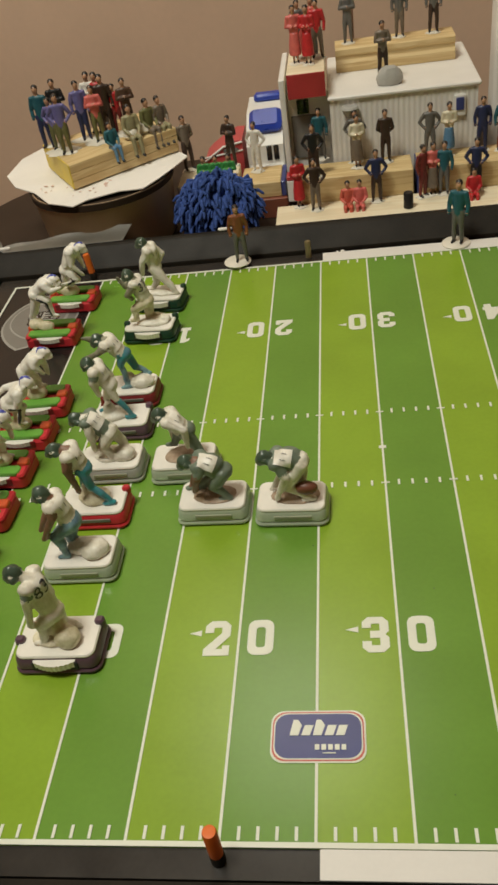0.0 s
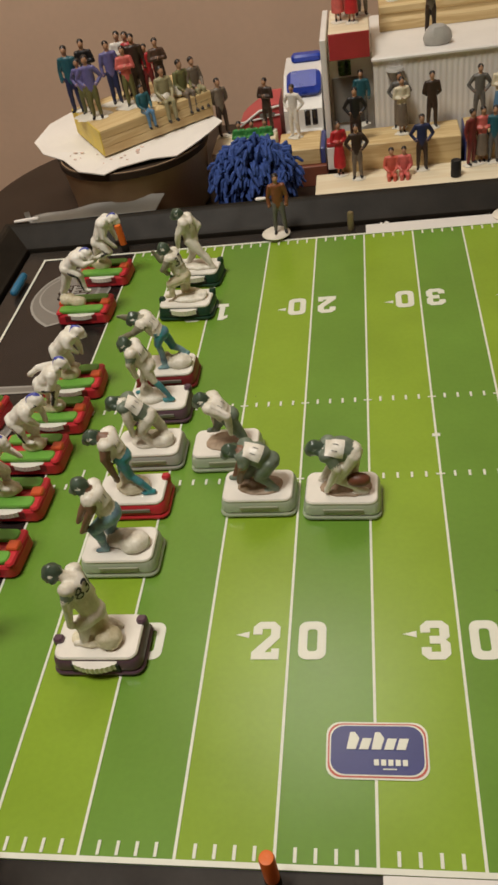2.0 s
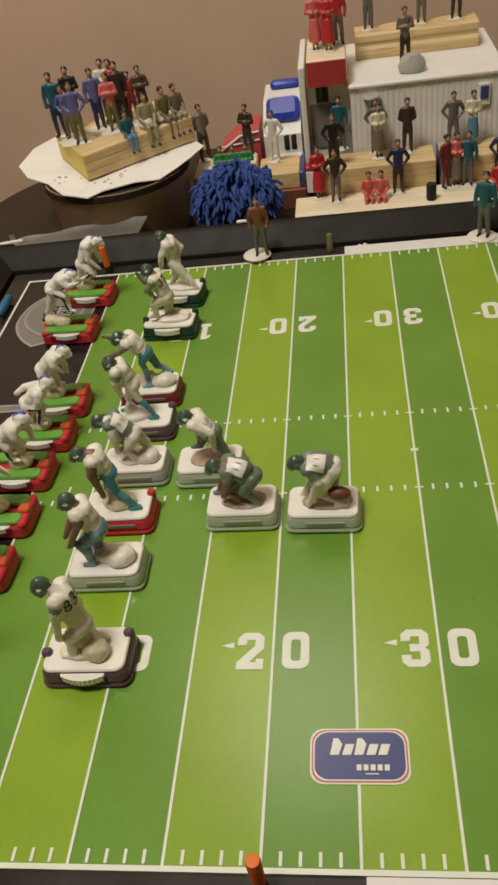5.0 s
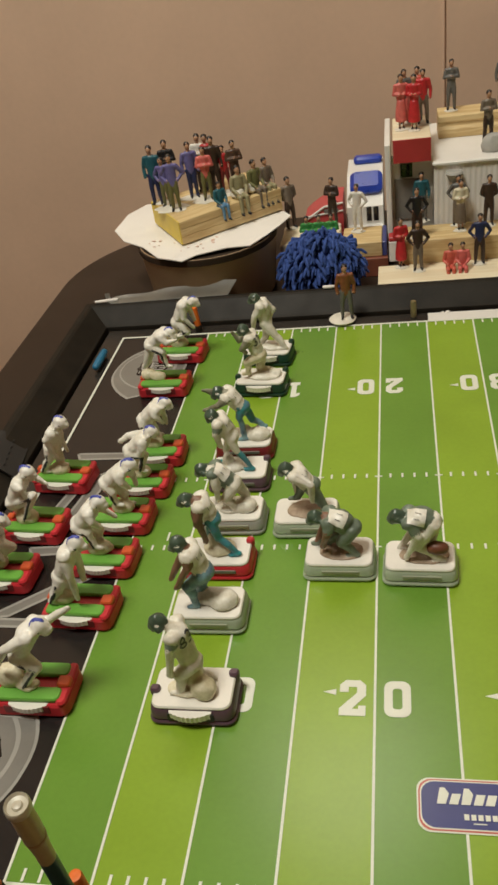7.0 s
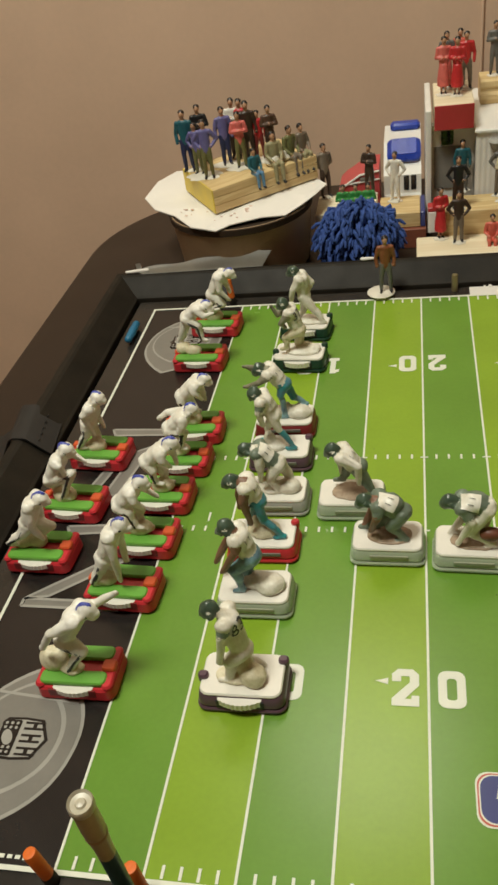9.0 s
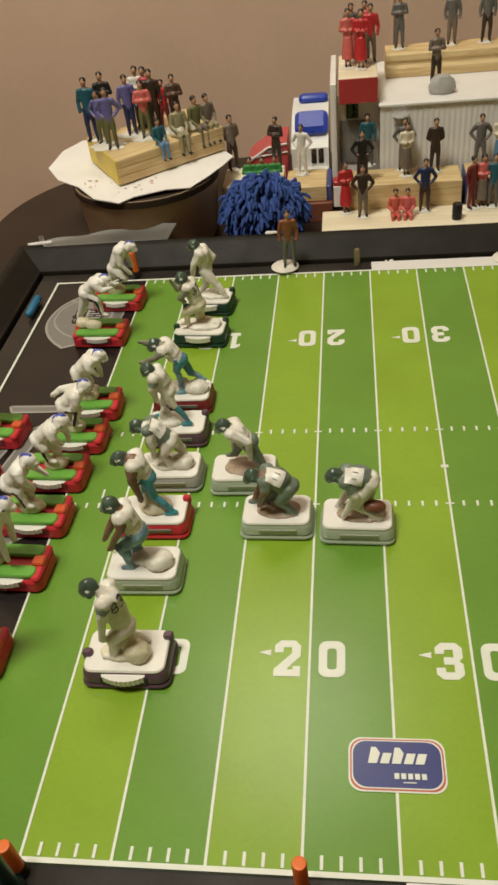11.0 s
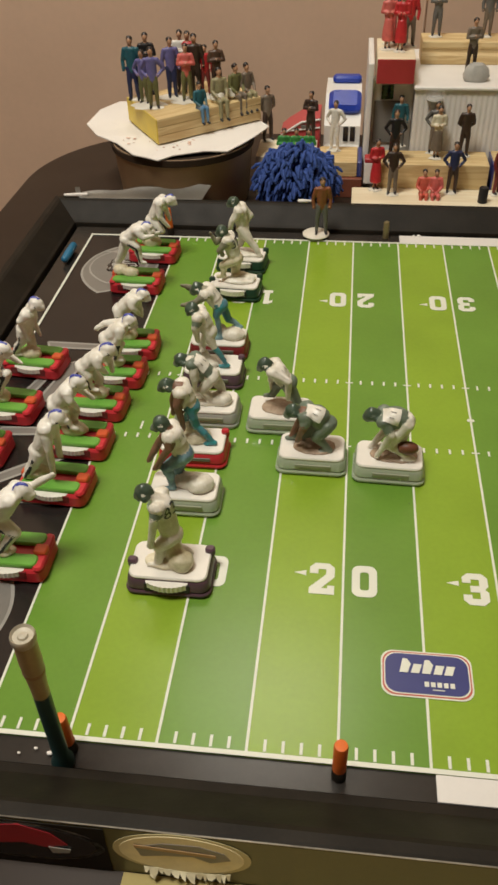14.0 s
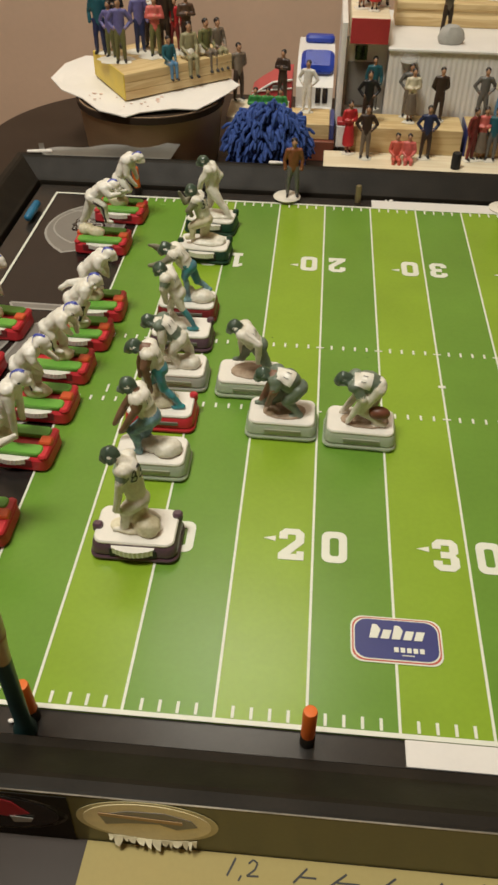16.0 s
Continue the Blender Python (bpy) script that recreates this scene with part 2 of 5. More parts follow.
def ball(bm, c, r, mi=0, n=12):
    r = r if isinstance(r, (tuple, list)) else (r, r, r)
    m = Matrix.Translation(c) @ Matrix.Diagonal((*r, 1))
    count = len(bm.faces)
    bmesh.ops.create_uvsphere(bm, u_segments=n, v_segments=max(6, n * 2 // 3), radius=1, matrix=m)
    faces_since(bm, count, mi)


def lathe(bm, profile, mi=0, n=24, at=(0, 0, 0)):
    rings = [[(at[0] + r * math.cos(2 * math.pi * k / n), at[1] + r * math.sin(2 * math.pi * k / n), at[2] + z) for k in range(n)] for r, z in profile]
    loft(bm, rings, mi)


def slab(bm, pts, z0, z1, mi=0):
    """A flat sheet with thickness from an outline."""
    loft(bm, [[(x, y, z0) for x, y in pts], [(x, y, z1) for x, y in pts]], mi)


def bar(bm, a, b, width, z, thick=0.0002, mi=0):
    """A printed stroke from a to b."""
    a, b = Vector(a), Vector(b)
    d = (b - a).normalized()
    s = Vector((-d.y, d.x)) * width / 2
    slab(bm, [tuple(a + s), tuple(b + s), tuple(b - s), tuple(a - s)][::-1], z, z + thick, mi)


def lettering(text, height, thick=0.0002, bold=0.0, slant=0.0, stretch=1.0):
    """Built-in lettering as a bmesh, centred, lying in the plane z = 0."""
    cu = bpy.data.curves.new("lettering", "FONT")
    cu.body, cu.size, cu.align_x, cu.align_y, cu.offset, cu.shear = text, 1.0, "CENTER", "CENTER", bold, slant
    cu.resolution_u = 4
    ob = new("lettering", cu)
    me = bpy.data.meshes.new_from_object(ob.evaluated_get(bpy.context.evaluated_depsgraph_get()))
    bpy.data.objects.remove(ob)
    bpy.data.curves.remove(cu)
    bm = bmesh.new()
    bm.from_mesh(me)
    bpy.data.meshes.remove(me)
    ys = [v.co.y for v in bm.verts]
    xs = [v.co.x for v in bm.verts]
    k = height / (max(ys) - min(ys))
    cx, cy = (max(xs) + min(xs)) / 2, (max(ys) + min(ys)) / 2
    for v in bm.verts:
        v.co = Vector(((v.co.x - cx) * k * stretch, (v.co.y - cy) * k, thick))
    return bm


# ---- moulded figures ----
def mould(bm, name, materials, voxel=0.0007, rounds=4):
    """Melts overlapping limbs into one moulded skin; each face takes the paint of the limb it came from."""
    from mathutils.bvhtree import BVHTree
    bmesh.ops.recalc_face_normals(bm, faces=bm.faces)
    bm.faces.ensure_lookup_table()
    paints = [f.material_index for f in bm.faces]
    tree = BVHTree.FromBMesh(bm)
    rough = bpy.data.meshes.new(name)
    bm.to_mesh(rough)
    bm.free()
    tmp = new("mould", rough)
    mod = tmp.modifiers.new("remesh", "REMESH")
    mod.mode, mod.voxel_size = "VOXEL", voxel
    me = bpy.data.meshes.new_from_object(tmp.evaluated_get(bpy.context.evaluated_depsgraph_get()))
    bpy.data.objects.remove(tmp)
    bpy.data.meshes.remove(rough)
    me.name = name
    co = np.empty(len(me.vertices) * 3)
    me.vertices.foreach_get("co", co)
    co = co.reshape(-1, 3)
    ed = np.empty(len(me.edges) * 2, dtype=np.int32)
    me.edges.foreach_get("vertices", ed)
    ed = ed.reshape(-1, 2)
    deg = np.maximum(np.bincount(ed.ravel(), minlength=len(co)), 1)[:, None]
    for _ in range(rounds):
        acc = np.zeros_like(co)
        np.add.at(acc, ed[:, 0], co[ed[:, 1]])
        np.add.at(acc, ed[:, 1], co[ed[:, 0]])
        co = co * 0.45 + acc / deg * 0.55
    me.vertices.foreach_set("co", co.ravel())
    me.update()
    me.materials.clear()
    for m in materials:
        me.materials.append(m)
    idx = []
    for p in me.polygons:
        hit = tree.find_nearest(p.center)
        idx.append(paints[hit[2]] if hit[2] is not None else 0)
    me.polygons.foreach_set("material_index", idx)
    me.polygons.foreach_set("use_smooth", [True] * len(me.polygons))
    me.update()
    return me


# ---- room ----
TABLE_Z = -0.012
FLOOR_Z = -0.77
CEIL_Z = 1.62
WALL_Y = 0.92


def box_obj(name, lo, hi, material, parent=None, label="", kind="", category=""):
    bm = bmesh.new()
    slab(bm, [(lo[0], lo[1]), (hi[0], lo[1]), (hi[0], hi[1]), (lo[0], hi[1])], lo[2], hi[2])
    ob = mesh_object(name, bm, material, parent, label, smooth=False)
    if kind:
        tagged(ob, label, category, kind=kind)
    return ob


# Floor, ceiling and all but the north wall are unseen, added to bounce light.
box_obj("floor", (-1.9, -2.2, FLOOR_Z - 0.05), (2.2, WALL_Y + 0.1, FLOOR_Z), M_FLOOR, None, "unseen brown carpeted floor under the table", "structure", "floor")
box_obj("ceiling", (-1.9, -2.2, CEIL_Z), (2.2, WALL_Y + 0.1, CEIL_Z + 0.05), M_CEIL, None, "unseen pale painted ceiling added to bounce light", "structure", "ceiling")
box_obj("wall_north", (-1.8, WALL_Y, FLOOR_Z), (2.1, WALL_Y + 0.1, CEIL_Z), M_WALL, None, "brownish mauve painted wall behind the table", "structure", "wall")
box_obj("bounce_wall_south", (-1.8, -2.2, FLOOR_Z), (2.1, -2.1, CEIL_Z), M_WALL, None, "unseen mauve painted wall added to bounce light", "structure", "wall")
box_obj("bounce_wall_west", (-1.9, -2.2, FLOOR_Z), (-1.8, WALL_Y + 0.1, CEIL_Z), M_WALL, None, "unseen mauve painted wall added to bounce light", "structure", "wall")
box_obj("bounce_wall_east", (2.1, -2.2, FLOOR_Z), (2.2, WALL_Y + 0.1, CEIL_Z), M_WALL, None, "unseen mauve painted wall added to bounce light", "structure", "wall")
bm = bmesh.new()
puck(bm, 0.0035, 0.004, FLOOR_Z + 0.01, CEIL_Z - 0.01, 0.0018, 0.0008, (0.213, WALL_Y - 0.0021, 0))
tagged(mesh_object("trim", bm, M_WALL), "thin painted seam strip running up the mauve wall", "trim", kind="structure")


def make_table():
    t = thing("table", "black lacquered table with rounded corners", "table")
    bm = bmesh.new()
    pts = rrect(1.25, 1.08, 0.145, 16)
    cx, cy = -0.182 + 0.625, 0.735 - 0.54
    rings = []
    for inset, z in ((0.003, -0.03), (0, -0.027), (0, -0.003), (0.0008, -0.0008), (0.003, 0)):
        rings.append([(cx + x * (1 - inset / 0.6), cy + y * (1 - inset / 0.5), TABLE_Z + z) for x, y in pts])
    loft(bm, rings)
    part("tabletop", bm, M_TABLE, t)
    for x in (-0.10, 0.98):
        for y in (-0.28, 0.58):
            block("leg", (0.05, 0.05, TABLE_Z - 0.028 - FLOOR_Z), (x, y, FLOOR_Z), M_TABLE, t, bev=0.002, r=0.004)
    return t


make_table()


# ---- game board ----
B = 0.035            # five yards
FAR = 0.4435         # far sideline
LEFT, RIGHT = -0.074, 0.774
board = thing("game_board", "electric football game board with green striped field and black frame", "game board")


def sheet():
    """Playing surface in printed stripes, end zones black."""
    edges = [LEFT] + [B * k for k in range(21)] + [RIGHT]
    for i, (a, b) in enumerate(zip(edges, edges[1:])):
        m = M_BLACKP if i in (0, 21) else (M_LIGHT if i % 2 == 0 else M_DARK)
        bm = bmesh.new()
        slab(bm, [(a, -0.002), (b, -0.002), (b, FAR + 0.002), (a, FAR + 0.002)], -0.0012, 0.0)
        part("field_stripe", bm, m, board, "black end zone" if i in (0, 21) else ("light green stripe" if i % 2 == 0 else "dark green stripe"), smooth=False)


sheet()


def printed(name, strokes, material, z=0.0001, label=""):
    bm = bmesh.new()
    for a, b, w in strokes:
        bar(bm, a, b, w, z)
    return part(name, bm, material, board, label, smooth=False)


for k in range(21):
    printed("yard_line", [((k * B, 0), (k * B, FAR), 0.0011)], M_LINE)
for y in (-0.001, FAR + 0.001):
    printed("sideline", [((LEFT - 0.001, y), (RIGHT + 0.001, y), 0.002)], M_LINE, 0.0003)
for x in (LEFT, RIGHT):
    printed("end_line", [((x, 0), (x, FAR), 0.0017)], M_LINE, 0.0003)
ticks = []
for k in range(100):
    if k % 5:
        x = k * B / 5
        ticks += [((x, 0.0006), (x, 0.0056), 0.0012), ((x, FAR - 0.0056), (x, FAR - 0.0004), 0.0012)]
        ticks += [((x, 0.1853), (x, 0.1892), 0.0012), ((x, 0.2472), (x, 0.2511), 0.0012)]
    elif k:
        x = k * B / 5
        ticks += [((x - 0.0022, 0.1872), (x + 0.0022, 0.1872), 0.0009), ((x - 0.0022, 0.2486), (x + 0.0022, 0.2486), 0.0009)]
ticks += [((0.0215, 0.193), (0.0215, 0.2), 0.0011), ((0.2120, 0.2165), (0.2080, 0.2165), 0.0022)]
tagged(printed("tick_marking", ticks, M_LINE, 0.0002), "white printed yard tick marks", kind="stuff")


DIGITS = {
    "1": ((2, 0), (8.5, 0), (8.5, 3), (7, 3), (7, 16), (4, 16), (1.5, 14), (1.5, 11.5), (3.8, 12.5), (3.8, 3), (2, 3)),
    "2": ((0, 0), (10, 0), (10, 4.5), (7.2, 4.5), (7.2, 3), (4.8, 3), (10, 9), (10, 13.8), (7.8, 16), (2.2, 16), (0, 13.8), (0, 10.5), (3.4, 10.5), (3.4, 12.9), (6.6, 12.9), (6.6, 10.2), (0, 3)),
    "3": ((2.2, 0), (7.8, 0), (10, 2.2), (10, 6.6), (8.6, 8), (10, 9.4), (10, 13.8), (7.8, 16), (2.2, 16), (0, 13.8), (0, 11), (3.4, 11), (3.4, 12.9), (6.6, 12.9), (6.6, 9.6), (3, 9.6), (3, 6.4), (6.6, 6.4), (6.6, 3.1), (3.4, 3.1), (3.4, 5), (0, 5), (0, 2.2)),
    "4": ((5, 0), (9, 0), (9, 3), (10, 3), (10, 6), (9, 6), (9, 16), (5.5, 16), (0, 6), (0, 3.5), (5, 3.5)),
    "5": ((2.2, 0), (7.8, 0), (10, 2.2), (10, 8), (7.8, 10.2), (3.4, 10.2), (3.4, 12.9), (9.5, 12.9), (9.5, 16), (0, 16), (0, 7.2), (6.6, 7.2), (6.6, 3.1), (3.4, 3.1), (3.4, 5), (0, 5), (0, 2.2)),
}


def digit(ch, cx, cy, w, h, flip):
    """A heavy block numeral."""
    bm = bmesh.new()
    s = -1 if flip else 1
    if ch == "0":
        outer, inner = rrect(w, h, w * 0.32, 5), rrect(w * 0.36, h * 0.58, w * 0.12, 5)
        loft(bm, [[(cx + s * x, cy + s * y, z) for x, y in ring] for ring, z in ((inner, 0.0001), (inner, 0.0003), (outer, 0.0003), (outer, 0.0001))], cap=False)
    else:
        slab(bm, [(cx + s * (x / 10 - 0.5) * w, cy + s * (y / 16 - 0.5) * h) for x, y in DIGITS[ch]], 0.0001, 0.0003)
    part("yard_number", bm, M_LINE, board, "white printed numeral " + ch, smooth=False)


for k, text in enumerate(("10", "20", "30", "40", "50", "40", "30", "20", "10")):
    x0 = (2 + 2 * k) * B
    for near in (True, False):
        s = 1 if near else -1
        cy = 0.0897 if near else 0.351
        for ch, off in ((text[0], -0.0098), (text[1], 0.0098)):
            digit(ch, x0 + s * off, cy, 0.0116, 0.0188 if near else 0.0195, not near)
        if text != "50":
            d = -1 if k < 4 else 1
            tip, back = x0 + d * 0.0228, x0 + d * 0.0172
            y = 0.0925 if near else 0.3485
            bm = bmesh.new()
            slab(bm, [(tip, y), (back, y - 0.0016), (back, y + 0.0016)], 0.0001, 0.0003)
            part("arrow", bm, M_LINE, board, smooth=False)


def maker_badge():
    """Printed badge; its lettering stands as plain strokes."""
    bm = bmesh.new()
    cx, cy = 0.1755, 0.0413
    for i, (w, h, mi) in enumerate(((0.0375, 0.0225, 0), (0.0362, 0.0212, 1), (0.0350, 0.0200, 0), (0.0340, 0.0190, 2))):
        slab(bm, [(cx + x, cy + y) for x, y in rrect(w, h, 0.0052, 6)], 0.0003 + i * 0.00012, 0.0004 + i * 0.00012, mi)
    z = 0.0009
    for i, (x, tall) in enumerate(((-0.0108, 0.0068), (-0.0062, 0.0044), (-0.0016, 0.0068), (0.0030, 0.0044), (0.0074, 0.0044))):
        w = 0.0034
        slab(bm, [(cx + x - 0.0004, cy), (cx + x + w - 0.0004, cy), (cx + x + w + 0.0010, cy + 0.0044), (cx + x + w * 0.55 + 0.0010, cy + tall), (cx + x + 0.0010, cy + tall)], z, z + 0.0002, 0)
    for i in range(5):
        bar(bm, (cx - 0.0012 + i * 0.0026, cy - 0.0050), (cx + 0.0006 + i * 0.0026, cy - 0.0050), 0.0023, z, mi=0)
    bar(bm, (cx + 0.002, cy - 0.0075), (cx + 0.007, cy - 0.0075), 0.0004, z, mi=0)
    part("printed_badge", bm, [M_LINE, M_REDP, M_NAVY], board, "navy badge with red and white border", smooth=False)


maker_badge()


def end_zone_print():
    def lens(cx, cy, a, b, tilt=0.0, n=18):
        side = [(a * (1 - abs(v) ** 2.3) ** 0.9, b * v) for v in [-1 + 2 * k / n for k in range(n + 1)]]
        pts = side + [(-x, y) for x, y in reversed(side[1:-1])]
        c, s = math.cos(tilt), math.sin(tilt)
        return [(cx + x * c - y * s, cy + x * s + y * c) for x, y in pts]
    shield = [(-0.0100, 0.0085), (-0.0075, 0.0105), (-0.0035, 0.0095), (0, 0.0118), (0.0035, 0.0095), (0.0075, 0.0105), (0.0100, 0.0085), (0.0104, 0.0), (0.0096, -0.0090), (0.0050, -0.0112), (0, -0.0138), (-0.0050, -0.0112), (-0.0096, -0.0090), (-0.0104, 0.0)]
    for cy in (0.053, 0.391):
        tl = -0.18
        layers = [("emblem_rim", lens(-0.0375, cy - 0.001, 0.0285, 0.0430, tl), M_GREYL), ("emblem_field", lens(-0.0375, cy - 0.001, 0.0270, 0.0405, tl), M_GREYP), ("emblem_ring", lens(-0.0390, cy + 0.001, 0.0225, 0.0300, tl * 0.5), M_GREYL),
                  ("emblem_centre", lens(-0.0395, cy + 0.001, 0.0208, 0.0278, tl * 0.5), M_GREYP)]
        layers += [("emblem_band", [(-0.0375 + x * math.cos(tl) - y * math.sin(tl), cy + x * math.sin(tl) + y * math.cos(tl)) for x, y in pts], M_GREYL)
                   for pts in ([(-0.022, 0.0205), (0.019, 0.0240), (0.019, 0.0225), (-0.022, 0.0190)],)]
        layers += [("shield", [(-0.0365 - y * k, cy + x * k) for x, y in shield], m) for k, m in ((1.0, M_BLACKP), (0.88, M_GREYL))]
        layers += [("shield_bar", [(-0.0305 + x, cy - 0.0062 + i * 0.0062 + y) for x, y in pts], M_BLACKP) for i in range(3)
                   for pts in ([(-0.0052, -0.0020), (0.0042, -0.0020), (0.0042, -0.0009), (-0.0052, -0.0009)], [(-0.0052, 0.0009), (0.0042, 0.0009), (0.0042, 0.0020), (-0.0052, 0.0020)], [(-0.0012, -0.0009), (0.0006, -0.0009), (0.0006, 0.0009), (-0.0012, 0.0009)])]
        layers += [("shield_panel", [(-0.0420 + x, cy + y) for x, y in rrect(0.0088, 0.0175, 0.0008, 3)], M_BLACKP)]
        layers += [("shield_ball", [(-0.0420 + 0.0026 * math.cos(a) - 0.001 * math.sin(a), cy + 0.0038 * math.sin(a)) for a in [k * math.pi / 8 for k in range(16)]], M_GREYL)]
        layers += [("shield_dot", [(-0.0420 + dx + x, cy + dy + y) for x, y in rrect(0.0014, 0.0014, 0.0005, 3)], M_GREYL) for dy in (-0.0070, -0.0048, 0.0048, 0.0070) for dx in (-0.0026, 0.0, 0.0026)]
        for i, (nm, pts, m) in enumerate(layers):
            bm = bmesh.new()
            z = 0.0001 + (min(i, 8) if i < 17 else 9 + (i > 17)) * 0.00009
            slab(bm, pts, z, z + 0.0001)
            part(nm, bm, m, board, smooth=False)
    # outlined lettering that cannot be read, as outlined bars
    def outlined(pts):
        bm = bmesh.new()
        for a, b in zip(pts, pts[1:] + pts[:1]):
            bar(bm, a, b, 0.0016, 0.00015)
        c = (sum(p[0] for p in pts) / len(pts), sum(p[1] for p in pts) / len(pts))
        slab(bm, [(c[0] + (p[0] - c[0]) * 0.96, c[1] + (p[1] - c[1]) * 0.96) for p in pts], 0.0001, 0.0002, 1)
        part("printed_outline", bm, [M_GREYL, M_GREYP], board, "pale outlined printing", smooth=False)
    outlined([(-0.0605, 0.2800), (-0.012, 0.2790), (-0.012, 0.2735), (-0.0575, 0.2735)])
    outlined([(-0.0480, 0.2110), (-0.0385, 0.2560), (-0.0280, 0.2620), (-0.0300, 0.2550), (-0.0400, 0.2100)])
    outlined([(-0.0590, 0.2190), (-0.0535, 0.2380), (-0.0480, 0.2380), (-0.0530, 0.2190)])
    outlined([(-0.0480, 0.2140), (-0.012, 0.2170), (-0.012, 0.2120), (-0.0490, 0.2090)])
    outlined([(-0.0605, 0.1875), (-0.012, 0.1900), (-0.012, 0.1850), (-0.0575, 0.1810)])
    outlined([(-0.066, 0.1330), (-0.018, 0.1700), (-0.012, 0.1700), (-0.012, 0.1660), (-0.053, 0.1350)])
    outlined([(-0.066, 0.1330), (-0.012, 0.1320), (-0.012, 0.1270), (-0.066, 0.1280)])
    for k in range(16):
        x0 = -0.0640 + k * 0.0033
        printed("printed_bar", [((x0, 0.0032), (x0 + 0.0021, 0.0032), 0.0021 if k % 5 == 0 else 0.0015)], M_LINE)


end_zone_print()


def rails():
    """Four mitred frame rails round the field, each with ledge, sloping inner face, rim and outer face."""
    tall = [(0.002, -0.0006), (0.0128, -0.0006), (0.0131, -0.0055), (0.0150, -0.0055), (0.0156, 0.0012), (0.0160, 0.0052), (0.0200, 0.0060), (0.0352, 0.0186), (0.0374, 0.0198), (0.0410, 0.0198), (0.0420, 0.0194), (0.0424, 0.0182), (0.0434, TABLE_Z), (0.002, TABLE_Z)]
    low = [(0.002, -0.0006), (0.0168, -0.0006), (0.0171, -0.0055), (0.0196, -0.0055), (0.0200, 0.0000), (0.0204, 0.0016), (0.0222, 0.0028), (0.0352, 0.0144), (0.0374, 0.0155), (0.0410, 0.0155), (0.0420, 0.0151), (0.0424, 0.0140), (0.0434, TABLE_Z), (0.002, TABLE_Z)]
    def make(side):
        prof = tall if side == "s" else low
        bm = bmesh.new()
        ends = []
        for s in (0, 1):
            ring = []
            for d, z in prof:
                if side in "ns":
                    ring.append(((LEFT - d, RIGHT + d)[s], -d if side == "s" else FAR + d, z))
                else:
                    ring.append((LEFT - d if side == "w" else RIGHT + d, (-d, FAR + d)[s], z))
            ends.append(ring)
        loft(bm, ends)
        bm.faces.ensure_lookup_table()
        for i, f in enumerate(bm.faces[:len(prof)]):
            f.material_index = 1 if i == 0 else (2 if i == 11 and side == "s" else 0)
        part("frame_rail", bm, [M_RAIL, M_STRIP, M_OLIVE], board, smooth=False)
    for side in "nsew":
        make(side)
    for y in (-0.0075, FAR + 0.0085):
        bm = bmesh.new()
        puck(bm, 0.350, 0.0105 if y < 0 else 0.0125, -0.0006, 0.0004, 0.0004, 0.0001, (0.3515, y, 0), n=3)
        part("white_border_strip", bm, M_WSTRIP, board, "white strip along the frame ledge")
    def lean(bm):
        """Lays what was built on an upright plane onto the sloping outer face."""
        for v in bm.verts:
            v.co.y += 0.0450 - (0.0424 + 0.0010 * (0.0182 - v.co.z) / (0.0182 - TABLE_Z))
        return bm
    # stickers on the outer face
    def sticker(cx, cz, w, h, mats, torn=False):
        bm = bmesh.new()
        for i, k in enumerate((1.0, 0.9)):
            pts = [(cx + k * w / 2 * math.cos(t), -0.0454 - i * 0.0002, cz + k * h / 2 * math.sin(t)) for t in [2 * math.pi * j / 40 for j in range(40)]]
            loft(bm, [[(x, y + 0.0002, z) for x, y, z in pts], [(x, y, z) for x, y, z in pts]], i)
        return bm
    bm = sticker(0.088, 0.0060, 0.048, 0.026, None)
    slab_pts = [(-0.016, 0.002), (-0.006, 0.006), (0.006, 0.0065), (0.015, 0.003), (0.017, -0.001), (0.010, -0.004), (0.004, -0.001), (-0.006, -0.002), (-0.014, -0.004)]
    loft(bm, [[(0.088 + x, -0.0458, 0.007 + z) for x, z in slab_pts], [(0.088 + x, -0.0450, 0.007 + z) for x, z in slab_pts]], 2)
    loft(bm, [[(0.088 + x, -0.0459, 0.008 + z) for x, z in ((-0.016, 0.003), (0.012, 0.001), (0.012, -0.0008), (-0.016, 0.0012))], [(0.088 + x, -0.0461, 0.008 + z) for x, z in ((-0.016, 0.003), (0.012, 0.001), (0.012, -0.0008), (-0.016, 0.0012))]], 3)
    part("oval_sticker", lean(bm), [M_YPAPER_OLD, M_STICK, M_GREYP, M_KRAFTL], board, "yellowed oval sticker with torn lower edge", smooth=False)
    rnd = random.Random(4)
    bm = bmesh.new()
    x = 0.0745
    while x < 0.1045:
        w = rnd.uniform(0.0012, 0.0034)
        drop = rnd.uniform(0.0010, 0.0042)
        curl = rnd.uniform(0.0006, 0.0026)
        top = -0.0040 - 0.0014 * math.sin(math.pi * (x - 0.0745) / 0.03)
        tip = x + w * rnd.uniform(0.2, 0.8)
        front = [(x - 0.0004, -0.0459, top), (x + w, -0.0459, top + rnd.uniform(-0.0004, 0.0006)), (x + w * 0.9, -0.0459 - curl * 0.5, top - drop * 0.45), (tip + w * 0.22, -0.0459 - curl, top - drop), (tip - w * 0.2, -0.0459 - curl * 0.9, top - drop * rnd.uniform(0.6, 1.0)), (x, -0.0459 - curl * 0.4, top - drop * 0.35)]
        loft(bm, [[(px, py + 0.0002, pz) for px, py, pz in front], front])
        x += w
    part("torn_edge", lean(bm), M_TORN, board, "torn white paper edge of sticker", smooth=False)
    bm = sticker(0.030, 0.0045, 0.062, 0.025, None)
